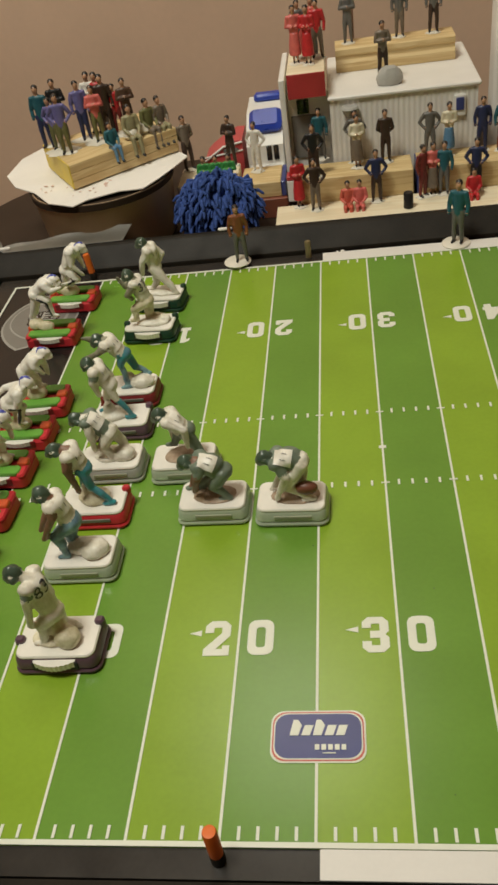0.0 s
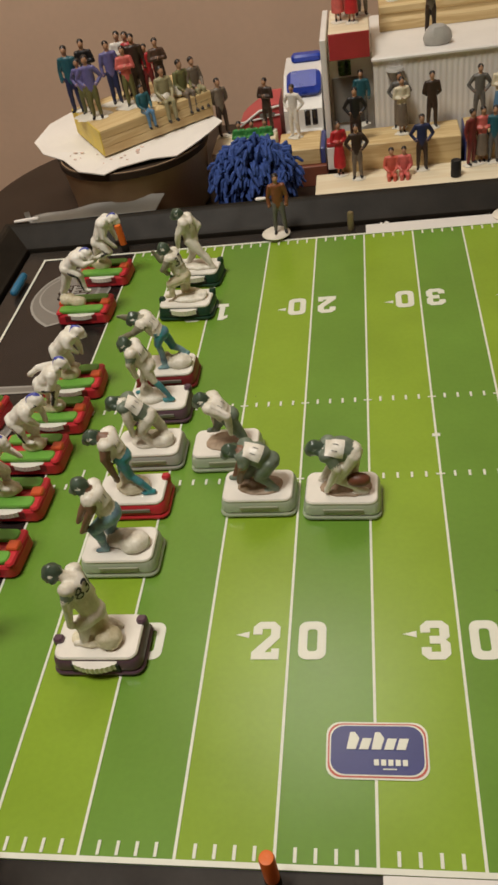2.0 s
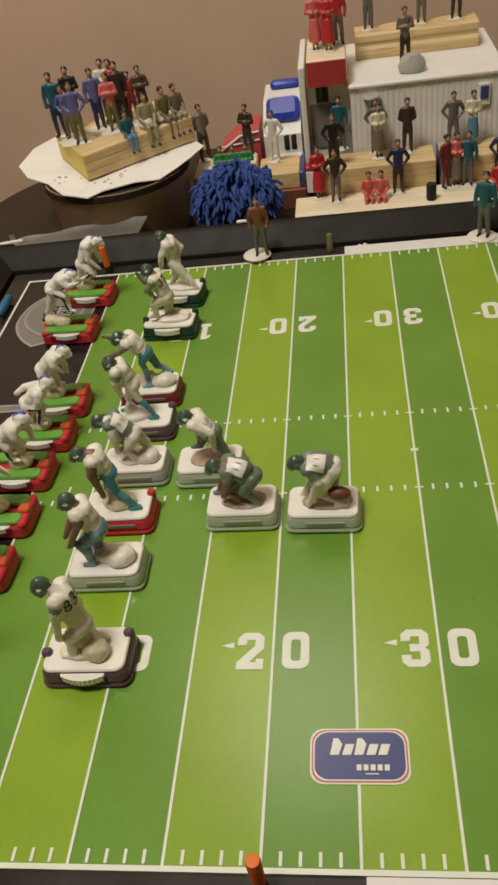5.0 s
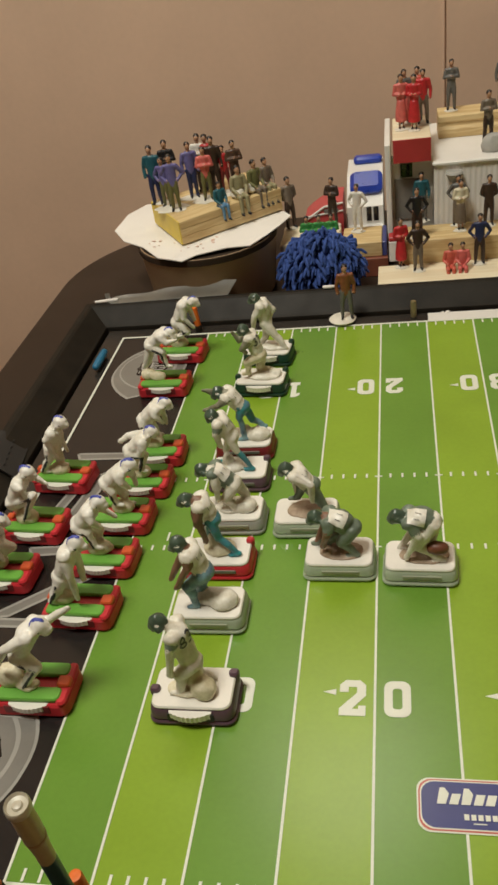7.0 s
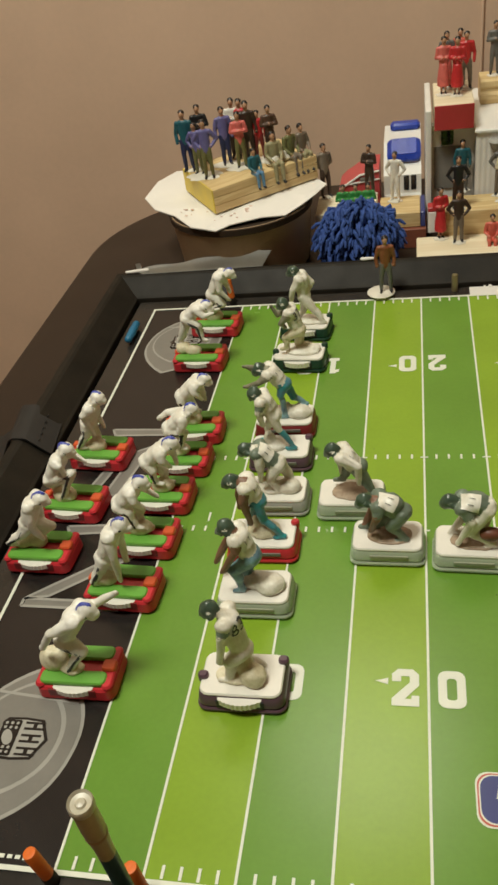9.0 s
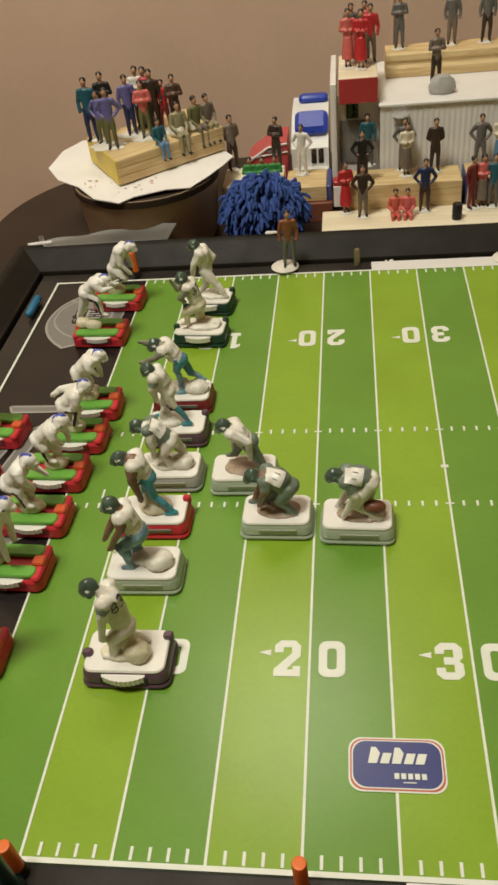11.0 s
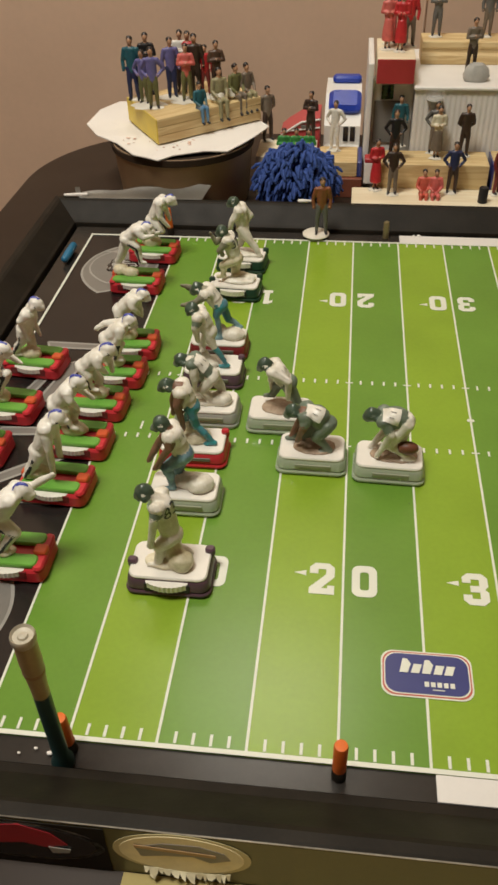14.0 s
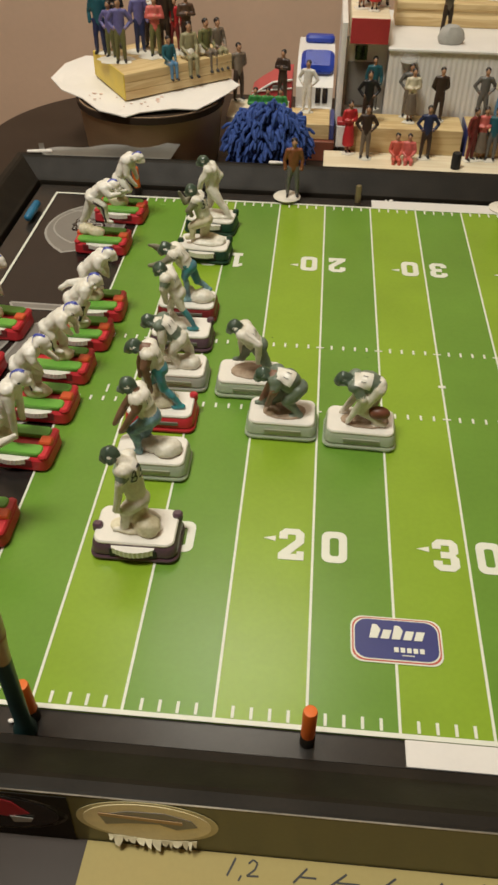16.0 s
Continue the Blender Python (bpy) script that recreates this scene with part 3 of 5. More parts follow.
    hp = [(-0.020, -0.002), (-0.012, 0.006), (0.002, 0.009), (0.013, 0.005), (0.018, -0.002), (0.010, -0.005), (0.002, -0.003), (-0.012, -0.006)]
    loft(bm, [[(0.030 + x, -0.0458, 0.007 + z) for x, z in hp], [(0.030 + x, -0.0450, 0.007 + z) for x, z in hp]], 2)
    loft(bm, [[(0.045 + x, -0.0459, 0.002 + z) for x, z in ((-0.004, 0.001), (0.004, 0.0005), (0.003, -0.002), (-0.003, -0.003))], [(0.045 + x, -0.0461, 0.002 + z) for x, z in ((-0.004, 0.001), (0.004, 0.0005), (0.003, -0.002), (-0.003, -0.003))]], 3)
    part("oval_sticker", lean(bm), [M_GREYL, M_BLACKP, M_REDST, M_GREYL], board, "black oval sticker with red emblem", smooth=False)
    # Thin black sheet over the outer face, left of x = 0.062.
    bm = bmesh.new()
    loft(bm, [[(-0.11, y, 0.0176), (0.062, y, 0.0176), (0.062, y, TABLE_Z + 0.0005), (-0.11, y, TABLE_Z + 0.0005)] for y in (-0.0452, -0.0454)])
    part("black_face_sheet", lean(bm), M_RAIL, board, "black left stretch of the outer face", smooth=False)
    # Thin bright rod laid where the rim's outer edge catches a highlight.
    bm = bmesh.new()
    tube(bm, (-0.10, -0.0448, 0.0190), (0.80, -0.0448, 0.0190), 0.0004, 0.0004, 0, 6)
    part("rim_glint", lean(bm), M_RIMGLINT, board, "pale metallic strip standing for the highlight along the rim")


M_YPAPER_OLD = mat("yellowed_sticker_rim", (0.55, 0.49, 0.27), 0.4, var=0.08)
M_TORN = mat("torn_paper", (0.66, 0.61, 0.42), 0.8, var=0.15, scale=200, bump=0.2)
M_STICK = mat("yellowed_sticker", (0.80, 0.72, 0.46), 0.4, var=0.12, scale=90)
M_KRAFTL = mat("tan_stripe", (0.42, 0.27, 0.12), 0.5, var=0.1)
M_SPECK = mat("dirt_speck", (0.07, 0.12, 0.02), 0.7)
M_CARRED = mat("car_red_paint", (0.52, 0.075, 0.080), 0.35, var=0.1)
M_REDST = mat("sticker_red", (0.35, 0.02, 0.03), 0.35, var=0.1)
rails()


# ---- game pieces ----
def toothed_edge(bm, half, z0, z1, y_front, r):
    """The toothed rim of a dial where it shows at the front of a base."""
    pts = []
    n = 10
    a = math.asin(half / r)
    for k in range(2 * n + 1):
        t = -a + 2 * a * k / (2 * n)
        rr = r if k % 2 else r - 0.0004
        pts.append((rr * math.sin(t), y_front + r - rr * math.cos(t)))
    pts += [(half, y_front + 0.006), (-half, y_front + 0.006)]
    slab(bm, pts, z0, z1)


def base_red(p):
    bm = bmesh.new()
    puck(bm, 0.0378, 0.0250, 0.0004, 0.0060, 0.0045, 0.0009, taper=0.0004)
    for sx in (-1, 1):
        puck(bm, 0.0050, 0.0238, 0.0055, 0.0074, 0.0024, 0.0008, (sx * 0.0158, 0, 0))
    part("base_shell", bm, M_REDB, p, "red plastic vibrating base")
    for lx, ly, x, y in ((0.0065, 0.0062, 0.0148, 0.0), (0.0046, 0.0050, -0.0165, 0.001)):
        bm = bmesh.new()
        puck(bm, lx, ly, 0.005, 0.0087, 0.0015, 0.0006, (x, y, 0))
        part("clip", bm, M_ORANGEB, p, "orange-red plastic clip")
    for y, lx in ((-0.0068, 0.0315), (0.0072, 0.0315)):
        bm = bmesh.new()
        puck(bm, lx, 0.0074, 0.0060, 0.0080, 0.0026, 0.0005, (-0.0006, y, 0))
        part("top_plate", bm, M_GREENPL, p, "green plastic plate")
    # Maroon strip on the front paints the shade of the open recess.
    bm = bmesh.new()
    puck(bm, 0.0225, 0.0010, 0.0026, 0.0058, 0.0003, 0.0001, (-0.0006, -0.0121, 0), n=3)
    part("slot", bm, M_MAROON, p, "maroon strip painted for the shade in the base slot")
    bm = bmesh.new()
    toothed_edge(bm, 0.0098, 0.0040, 0.0061, -0.0146, 0.0175)
    part("dial", bm, M_WHITEPL, p, "white toothed dial")


def base_plate(p, shell_mat, dial=False, clips=False, label=""):
    bm = bmesh.new()
    puck(bm, 0.0380, 0.0250, 0.0004, 0.0022, 0.0045, 0.0006)
    puck(bm, 0.0368, 0.0238, 0.0020, 0.0068, 0.0042, 0.0009, taper=0.0005)
    part("base_shell", bm, shell_mat, p, label)
    bm = bmesh.new()
    puck(bm, 0.0345, 0.0215, 0.0066, 0.0080, 0.0040, 0.0005)
    part("top_plate", bm, M_WHITEPL, p, "white plastic plate")
    # Darker strip on the front paints the recess shade; no opening is cut.
    bm = bmesh.new()
    if dial:
        puck(bm, 0.0200, 0.0008, 0.0026, 0.0060, 0.0003, 0.0001, (0.0, -0.0119, 0), n=3)
    else:
        puck(bm, 0.0190, 0.0008, 0.0040, 0.0054, 0.0003, 0.0001, (0.001, -0.0118, 0), n=3)
    part("slot", bm, M_SHADEGAP if dial else (M_SHADESLOT if shell_mat in (M_CLEAR, M_GREYB) else M_GREYGATE), p, "strip painted for the shade in the base slot")
    if dial:
        bm = bmesh.new()
        toothed_edge(bm, 0.0094, 0.0040, 0.0065, -0.0146, 0.0175)
        part("dial", bm, M_WHITEPL, p, "white toothed dial")
    if clips:
        for x, y in ((0.0165, 0.0072), (-0.0165, -0.002)):
            bm = bmesh.new()
            puck(bm, 0.0044, 0.0040, 0.0060, 0.0096, 0.0016, 0.0007, (x, y, 0))
            part("clip", bm, shell_mat, p)


POSES = {
    "far_stoop": dict(head=(5.9, 0, 40.1), chest=(0.9, 0, 33.4), pelvis=(-0.4, 0, 21), el=(5.8, 7, 28.4), hl=(8, 5, 18.6), er=(-5.4, -7, 27.8), hr=(-3.1, -5, 23.5), kl=(-7.2, 3.6, 11.4), al=(-14.1, 4.2, 2), kr=(1.2, -3.6, 8.6), ar=(5.7, -4.2, 2)),
    "lunge": dict(head=(8.4, 0, 37), chest=(3.3, 0, 30.1), pelvis=(-0.9, 0, 16.9), el=(9.4, 7, 25.5), hl=(7.9, 5, 22.1), er=(14.5, -7, 25.1), hr=(17, -5, 31.2), kl=(8.1, 3.6, 12.8), al=(7.9, 4.2, 5.2), kr=(0.8, -3.6, 3.3), ar=(-10.2, -4.2, 2)),
    "dive": dict(head=(12.4, 0, 33.9), chest=(5.1, 0, 31), pelvis=(-1.4, 0, 22.6), el=(11.6, 7, 28.4), hl=(20.1, 5, 24.6), er=(17.3, -7, 30), hr=(21.3, -5, 32.4), kl=(0.8, 3.6, 16.8), al=(-0.7, 4.2, 2), kr=(-6, -3.6, 10.7), ar=(-12.5, -4.2, 5.1)),
    "plough": dict(head=(11.1, 0, 37.9), chest=(6.2, 0, 32.8), pelvis=(1.9, 0, 22.7), el=(8.6, 7, 28.7), hl=(7.8, 5, 20.1), er=(1.9, -7, 23.8), hr=(3.8, -5, 20.3), kl=(-1.2, 3.6, 14.5), al=(-8.8, 4.2, 2.1), kr=(6.8, -3.6, 10.3), ar=(9.2, -4.2, 2)),
    "squat": dict(head=(13.3, 0, 27.7), chest=(4.8, 0, 26), pelvis=(-3.4, 0, 17.4), el=(4.9, 7, 19.8), hl=(5.9, 5, 10.6), er=(4.1, -7, 15.2), hr=(7.3, -5, 10.7), kl=(1.4, 3.6, 10.2), al=(-2.6, 4.2, 2), kr=(-7.5, -3.6, 8.1), ar=(-8.3, -4.2, 2)),
    "charge": dict(head=(11.9, 0, 35.5), chest=(3.9, 0, 32.2), pelvis=(0.2, 0, 22.7), el=(5.8, 7, 27.4), hl=(4.2, 5, 12.4), er=(12.1, -7, 18.9), hr=(11.2, -5, 15), kl=(-2.6, 3.6, 12.2), al=(-11.3, 4.2, 2), kr=(4, -3.6, 7.3), ar=(4, -4.2, 2)),
    "brace": dict(head=(8.9, 0, 39.4), chest=(3.7, 0, 32.8), pelvis=(-0.8, 0, 20.8), el=(4.4, 7, 29.9), hl=(13.1, 5, 14.4), er=(12.7, -7, 21.5), hr=(18, -5, 12), kl=(7.6, 3.6, 14.4), al=(5.5, 4.2, 2), kr=(4.1, -3.6, 6.3), ar=(0.9, -4.2, 2)),
    "kneel": dict(head=(8.3, 0, 42.2), chest=(1.6, 0, 35.4), pelvis=(-1.6, 0, 16.9), el=(3.6, 7, 32.1), hl=(8.1, 5, 9.1), er=(-0.5, -7, 20.2), hr=(1.6, -5, 14.3), kl=(3.5, 3.6, 13), al=(5.3, 4.2, 2), kr=(-1.8, -3.6, 4.3), ar=(-8, -4.2, 2)),
    "hang": dict(head=(8.3, 0, 28.9), chest=(2.3, 0, 25.4), pelvis=(-4.5, 0, 17.5), el=(-5, 7, 23), hl=(-5, 5, 11.4), er=(5.4, -7, 14.3), hr=(4.6, -5, 8.9), kl=(-8.5, 3.6, 10.6), al=(-11.9, 4.2, 2), kr=(1.9, -3.6, 13.1), ar=(5.1, -4.2, 5.7)),
    "stalk": dict(head=(10.7, 0, 23.3), chest=(2.1, 0, 21.7), pelvis=(-7.6, 0, 15.6), el=(4.6, 7, 16.9), hl=(7.2, 5, 8.6), er=(9.7, -7, 5.7), hr=(11.8, -5, -1.3), kl=(-2, 3.6, 9.2), al=(-8.6, 4.2, 2), kr=(3, -3.6, 5.8), ar=(10, -4.2, 2)),
    "bend": dict(head=(11, 0, 25.9), chest=(3.1, 0, 24.4), pelvis=(-6.6, 0, 22.3), el=(0.9, 7, 18.3), hl=(6.3, 5, 3.5), er=(3.4, -7, 10.4), hr=(9.3, -5, -2), kl=(1.5, 3.6, 10.1), al=(-10.7, 4.2, 2), kr=(-5.1, -3.6, 5.6), ar=(3.4, -4.2, 2)),
    "stand": dict(head=(8.1, 0, 37), chest=(1.2, 0, 29), pelvis=(-3.3, 0, 17.7), er=(-1.4, -7, 28.2), hr=(0.5, -5, 14.8), el=(0, 7, 18.9), hl=(3, 5, 13.8), kr=(-4.9, -3.6, 11.7), ar=(-11.3, -4.2, 2.6), kl=(-2.5, 3.6, 5.3), al=(-3.1, 4.2, 2)),
    "claw": dict(head=(5.8, 0, 34.8), chest=(-1.7, 0, 26.5), pelvis=(-9.6, 0, 12.9), er=(2.5, -7, 27.7), hr=(2.8, -5, 19.5), el=(4.8, 7, 25.3), hl=(10.5, 5, 23.5), kr=(6.2, -3.6, 19.9), ar=(-3.4, -4.2, 2.7), kl=(-11.7, 3.6, 2.1), al=(-11.7, 4.2, 2)),
    "stride": dict(head=(10.6, 0, 33.4), chest=(3.8, 0, 29.1), pelvis=(-2.6, 0, 15.3), er=(3.4, -7, 20.3), hr=(5.3, -5, 10.2), el=(1.7, 7, 17.5), hl=(3.1, 5, 13.2), kr=(-6.4, -3.6, 10.4), ar=(-15.4, -4.2, 4.5), kl=(7.4, 3.6, 10.3), al=(-3.2, 4.2, 2)),
    "reach": dict(head=(14.1, 0, 37.5), chest=(7.2, 0, 33.2), pelvis=(-1.4, 0, 20), er=(-3.1, -7, 29.1), hr=(-10.8, -5, 17.1), el=(14.5, 7, 33.6), hl=(25.8, 5, 42.7), kr=(6.8, -3.6, 14.1), ar=(-2.5, -4.2, 2), kl=(-6.6, 3.6, 6.2), al=(-14.8, 4.2, 2)),
    "low": dict(head=(8.4, 0, 39), chest=(1.6, 0, 32.3), pelvis=(-5.4, 0, 16.4), er=(3.4, -7, 23.2), hr=(1.5, -5, 5.7), el=(1.8, 7, 15), hl=(2.2, 5, 10.7), kr=(-8.7, -3.6, 9.6), ar=(-13.6, -4.2, 2), kl=(-7.1, 3.6, -0.4), al=(-10.6, 4.2, 2)),
    "poke": dict(head=(6, 0, 34.2), chest=(-0.3, 0, 28.5), pelvis=(-8.3, 0, 18.7), er=(2.6, -7, 26.1), hr=(4.6, -5, 21.2), el=(4.4, 7, 23.3), hl=(9.8, 5, 21), kr=(-3.1, -3.6, 16.3), ar=(-1.1, -4.2, 6.7), kl=(-0.4, 3.6, 11.8), al=(-1.4, 4.2, 2)),
    "slump": dict(head=(12.8, 0, 32.1), chest=(5.6, 0, 27.2), pelvis=(-3.4, 0, 19.3), er=(8.1, -7, 25.1), hr=(10.3, -5, 20.7), el=(9.7, 7, 20), hl=(11.1, 5, 16.7), kr=(-0.3, -3.6, 15.6), ar=(0.5, -4.2, 7.8), kl=(3.1, 3.6, 8.4), al=(3.2, 4.2, 2)),
    "sweep": dict(head=(13.2, 0, 31.4), chest=(6.3, 0, 25.6), pelvis=(-2.6, 0, 17.6), er=(7.7, -7, 23.3), hr=(4, -5, 17), el=(-5.4, 7, 24.2), hl=(-8.8, 5, 22.4), kr=(6.7, -3.6, 16.7), ar=(2.9, -4.2, 7.1), kl=(-1.9, 3.6, 7.7), al=(-3.4, 4.2, 2)),
    "lean": dict(head=(12.2, 0, 30.6), chest=(4.8, 0, 27.2), pelvis=(-3.6, 0, 19.1), er=(6, -7, 25.6), hr=(8.3, -5, 20.8), el=(6.9, 7, 18.6), hl=(8.4, 5, 14.8), kr=(-3.1, -3.6, 16), ar=(-1.8, -4.2, 10.4), kl=(0.6, 3.6, 10.5), al=(0.6, 4.2, 5.2)),
    "bow": dict(head=(11.5, 0, 36.4), chest=(4.3, 0, 34.6), pelvis=(-4.4, 0, 27.6), er=(9.7, -7, 32), hr=(14.6, -5, 32.4), el=(9.2, 7, 26.5), hl=(16.3, 5, 30.3), kr=(4.1, -3.6, 22.9), ar=(5.3, -4.2, 12.7), kl=(-11.7, 3.6, 11.3), al=(-16.1, 4.2, 2)),
    "peer": dict(head=(16, 0, 36.6), chest=(7.3, 0, 33.5), pelvis=(0.3, 0, 20.1), er=(8.2, -7, 26), hr=(13.2, -5, 18.6), el=(9.6, 7, 25.7), hl=(11.8, 5, 21), kr=(7.7, -3.6, 13.5), ar=(-0.2, -4.2, 10), kl=(-4.7, 3.6, 10.4), al=(-4.4, 4.2, 5.2)),
}
# moulded lumps beside the feet: centre and radii in millimetres
LUMPS = {
    "far_stoop": [(-3, 2, 1, 11, 5, 2.2)], "lunge": [(-2, 2, 1, 12, 5.5, 2.6), (-10, -1, 2, 5, 4, 3)], "dive": [(-9, 1, 2.5, 8, 6, 4.2), (-1, 0, 4, 4, 4, 5)], "plough": [(4, 1, 1.5, 8, 6, 3.5), (6, 0, 5, 4, 4, 5)],
    "squat": [(-8, 1, 2.5, 7, 5.5, 4.4), (0, 0, 1, 10, 6, 2.4)], "charge": [(-1, 0, 2.5, 9, 6, 4.6), (1, -1, 7, 4, 4, 5)], "brace": [(-8, 1, 2.5, 7.5, 6.5, 4.6), (-2, -1, 2, 9, 5, 5)],
    "kneel": [(-5.6, 3.2, 3.4, 6.2, 5.4, 5.4), (2, 1, 1, 10, 6, 2.2), (-1, 0, 7, 4.5, 4, 6)], "hang": [(0, 0, 0.4, 11, 8, 1.6)], "stalk": [(-1, 0, 0.4, 12, 8, 1.6), (6, 3, 1.5, 3.6, 3, 2.6)], "bend": [(-2, 0, 0.4, 13, 7.5, 1.6)],
    "stand": [(-2, -1, 1.5, 7, 5, 4.5), (-10, -3, 1.2, 5, 3, 2)], "claw": [(-4, -1, 2, 7.5, 5.5, 5)], "stride": [(-3, 1, 2, 7, 4, 5), (-9, 0, 1.4, 6, 4, 3)], "reach": [(-11, 0, 3.5, 7, 5.5, 7), (-2, -3, 1, 6, 4, 2)],
    "low": [(-9, -1, 2.5, 7, 5, 5)], "poke": [(-1, 0, 2, 8, 5, 4)], "slump": [(2, 0, 2, 7, 5, 4.5)], "sweep": [(0, 0, 2, 7, 5, 4.5)], "lean": [(-1, 0, 2, 7, 5, 4.5)], "bow": [(-12, 2, 2, 6, 5, 4.5), (-4, -1, 1.5, 6, 4, 4)], "peer": [(-2, 0, 2.4, 8, 5, 5)],
}


def drape(bm, outline_bm, m, out, mi, lift, reach=0.016):
    """Lays a flat mesh, built in the plane z = 0 of m, onto the skin of bm."""
    from mathutils.bvhtree import BVHTree
    tree = BVHTree.FromBMesh(bm)
    outline_bm.verts.index_update()
    verts = {}
    for v in outline_bm.verts:
        far = m @ (v.co + Vector((0, 0, reach)))
        hit = tree.ray_cast(far, -out)
        at = hit[0] if hit[0] is not None and (hit[0] - far).length < reach * 1.15 else m @ (v.co + Vector((0, 0, 0.0038)))
        verts[v.index] = bm.verts.new(at + out * lift)
    for fc in outline_bm.faces:
        nf = bm.faces.new([verts[v.index] for v in fc.verts])
        nf.material_index = mi
        nf.smooth = True
    outline_bm.free()


def player(p, pose_name, kit, number="", jig=0.0, scale=1.0, stripe=False, panel=False):
    """A moulded player in one piece; kit: materials for skin, jersey, sleeves, helmet, trousers, shins, mask and ground."""
    q = {k: Vector(v) * 0.001 for k, v in POSES[pose_name].items()}
    bm = bmesh.new()
    mm = 0.001 * scale
    up = (q["chest"] - q["pelvis"]).normalized()
    side = Vector((0, 1, 0))
    fore = side.cross(up).normalized()
    mid = (q["chest"] * 0.45 + q["pelvis"] * 0.55)
    tube(bm, q["pelvis"], q["chest"] - up * 1.5 * mm, 4.2 * mm, 5.0 * mm, 1, 14, 1.2)
    ball(bm, q["chest"] - up * 0.6 * mm, (5.0 * mm, 6.6 * mm, 4.9 * mm), 1, 16)
    ball(bm, q["pelvis"] - fore * 0.8 * mm, (4.7 * mm, 5.3 * mm, 4.5 * mm), 4, 14)
    tube(bm, mid - side * 4.4 * mm - up * 2.2 * mm, mid + side * 4.4 * mm - up * 2.2 * mm, 1.5 * mm, 1.5 * mm, 4, 8)
    if pose_name in ("bend", "stalk"):
        ball(bm, (q["chest"] * 0.6 + q["pelvis"] * 0.4) + Vector((0, 0, 1.6 * mm)), (7.2 * mm, 6.4 * mm, 5.4 * mm), 1, 16)
    for s, e, h in ((1, "el", "hl"), (-1, "er", "hr")):
        sh = q["chest"] + side * s * 5.0 * mm + up * 1.4 * mm
        ball(bm, sh + up * 0.6 * mm, (3.9 * mm, 3.4 * mm, 3.3 * mm), 1, 12)
        el = sh + (q[e] - sh) * min(1.0, 15 * mm / max((q[e] - sh).length, 1e-5))
        ha = el + (q[h] - el) * min(1.0, 17 * mm / max((q[h] - el).length, 1e-5))
        ha.z = max(ha.z, 1.6 * mm)
        tube(bm, sh, sh.lerp(el, 0.6), 3.1 * mm, 2.8 * mm, 2, 10)
        tube(bm, sh.lerp(el, 0.5), el, 2.5 * mm, 2.2 * mm, 0, 10)
        tube(bm, el, ha, 2.2 * mm, 1.5 * mm, 0, 10)
        d = (ha - el).normalized() if (ha - el).length > 1e-5 else Vector((0, 0, -1))
        tube(bm, ha, ha + d * 2.0 * mm, 1.9 * mm, 1.3 * mm, 0, 8, 0.75)
        tube(bm, ha, ha + (d + fore).normalized() * 2.0 * mm, 0.9 * mm, 0.7 * mm, 0, 6)
    for s, k, a in ((1, "kl", "al"), (-1, "kr", "ar")):
        hip = q["pelvis"] + side * s * 2.7 * mm
        kn, an = q[k], q[a]
        slim = 0.76 if pose_name in ("dive", "charge", "plough") else 1.0
        tube(bm, hip, kn, 4.1 * slim * mm, 2.9 * slim * mm, 4, 12)
        ball(bm, kn, 2.9 * slim * mm, 4, 10)
        calf = kn.lerp(an, 0.4) - Vector((0.7 * mm, 0, 0))
        tube(bm, kn, calf, 2.5 * slim * mm, 2.6 * slim * mm, 5, 10)
        tube(bm, calf, an, 2.5 * slim * mm, 1.7 * slim * mm, 5, 10)
        tube(bm, an + Vector((-0.9 * mm, 0, -0.4 * mm)), an + Vector((3.8 * mm, s * 0.4 * mm, -0.9 * mm)), 1.6 * mm, 1.3 * mm, 5, 8)
        if stripe and s < 0:
            near = Vector((-0.5 * mm, -2.5 * mm, 0))
            tube(bm, hip.lerp(kn, 0.35) + near * 1.3, kn + near, 0.75 * mm, 0.75 * mm, 9, 6)
            tube(bm, kn + near, an + near * 0.75, 0.75 * mm, 0.7 * mm, 9, 6)
    tube(bm, q["chest"] + up * 3 * mm, q["head"], 2.5 * mm, 2.2 * mm, 0, 8)
    tip = (q["head"] - q["chest"]).normalized()
    ball(bm, q["head"], (4.3 * mm, 3.8 * mm, 4.1 * mm), 3, 16)
    tube(bm, q["head"] - tip * 1.6 * mm - side * 2.9 * mm, q["head"] - tip * 1.6 * mm + side * 2.9 * mm, 2.0 * mm, 2.0 * mm, 3, 10)
    face = Vector((1, 0, -0.25)).normalized()
    f = q["head"] + face * 3.0 * mm + Vector((0, 0, -1.0 * mm))
    for dz in (0, -1.5):
        for s in (-1, 1):
            tube(bm, f + Vector((-1.2 * mm, s * 2.8 * mm, dz * mm)), f + Vector((1.5 * mm, s * 0.8 * mm, dz * mm)), 0.55 * mm, 0.55 * mm, 6, 6)
        tube(bm, f + Vector((1.5 * mm, -0.8 * mm, dz * mm)), f + Vector((1.5 * mm, 0.8 * mm, dz * mm)), 0.55 * mm, 0.55 * mm, 6, 6)
    ring = [q["head"] + Vector((math.cos(radians(60 + 15 * k)) * 4.2 * mm, 0, math.sin(radians(60 + 15 * k)) * 4.0 * mm)) for k in range(9)]
    for a, b in zip(ring, ring[1:]):
        tube(bm, a, b, (0.9 if stripe else 0.6) * mm, (0.9 if stripe else 0.6) * mm, 7 if stripe else 3, 8)
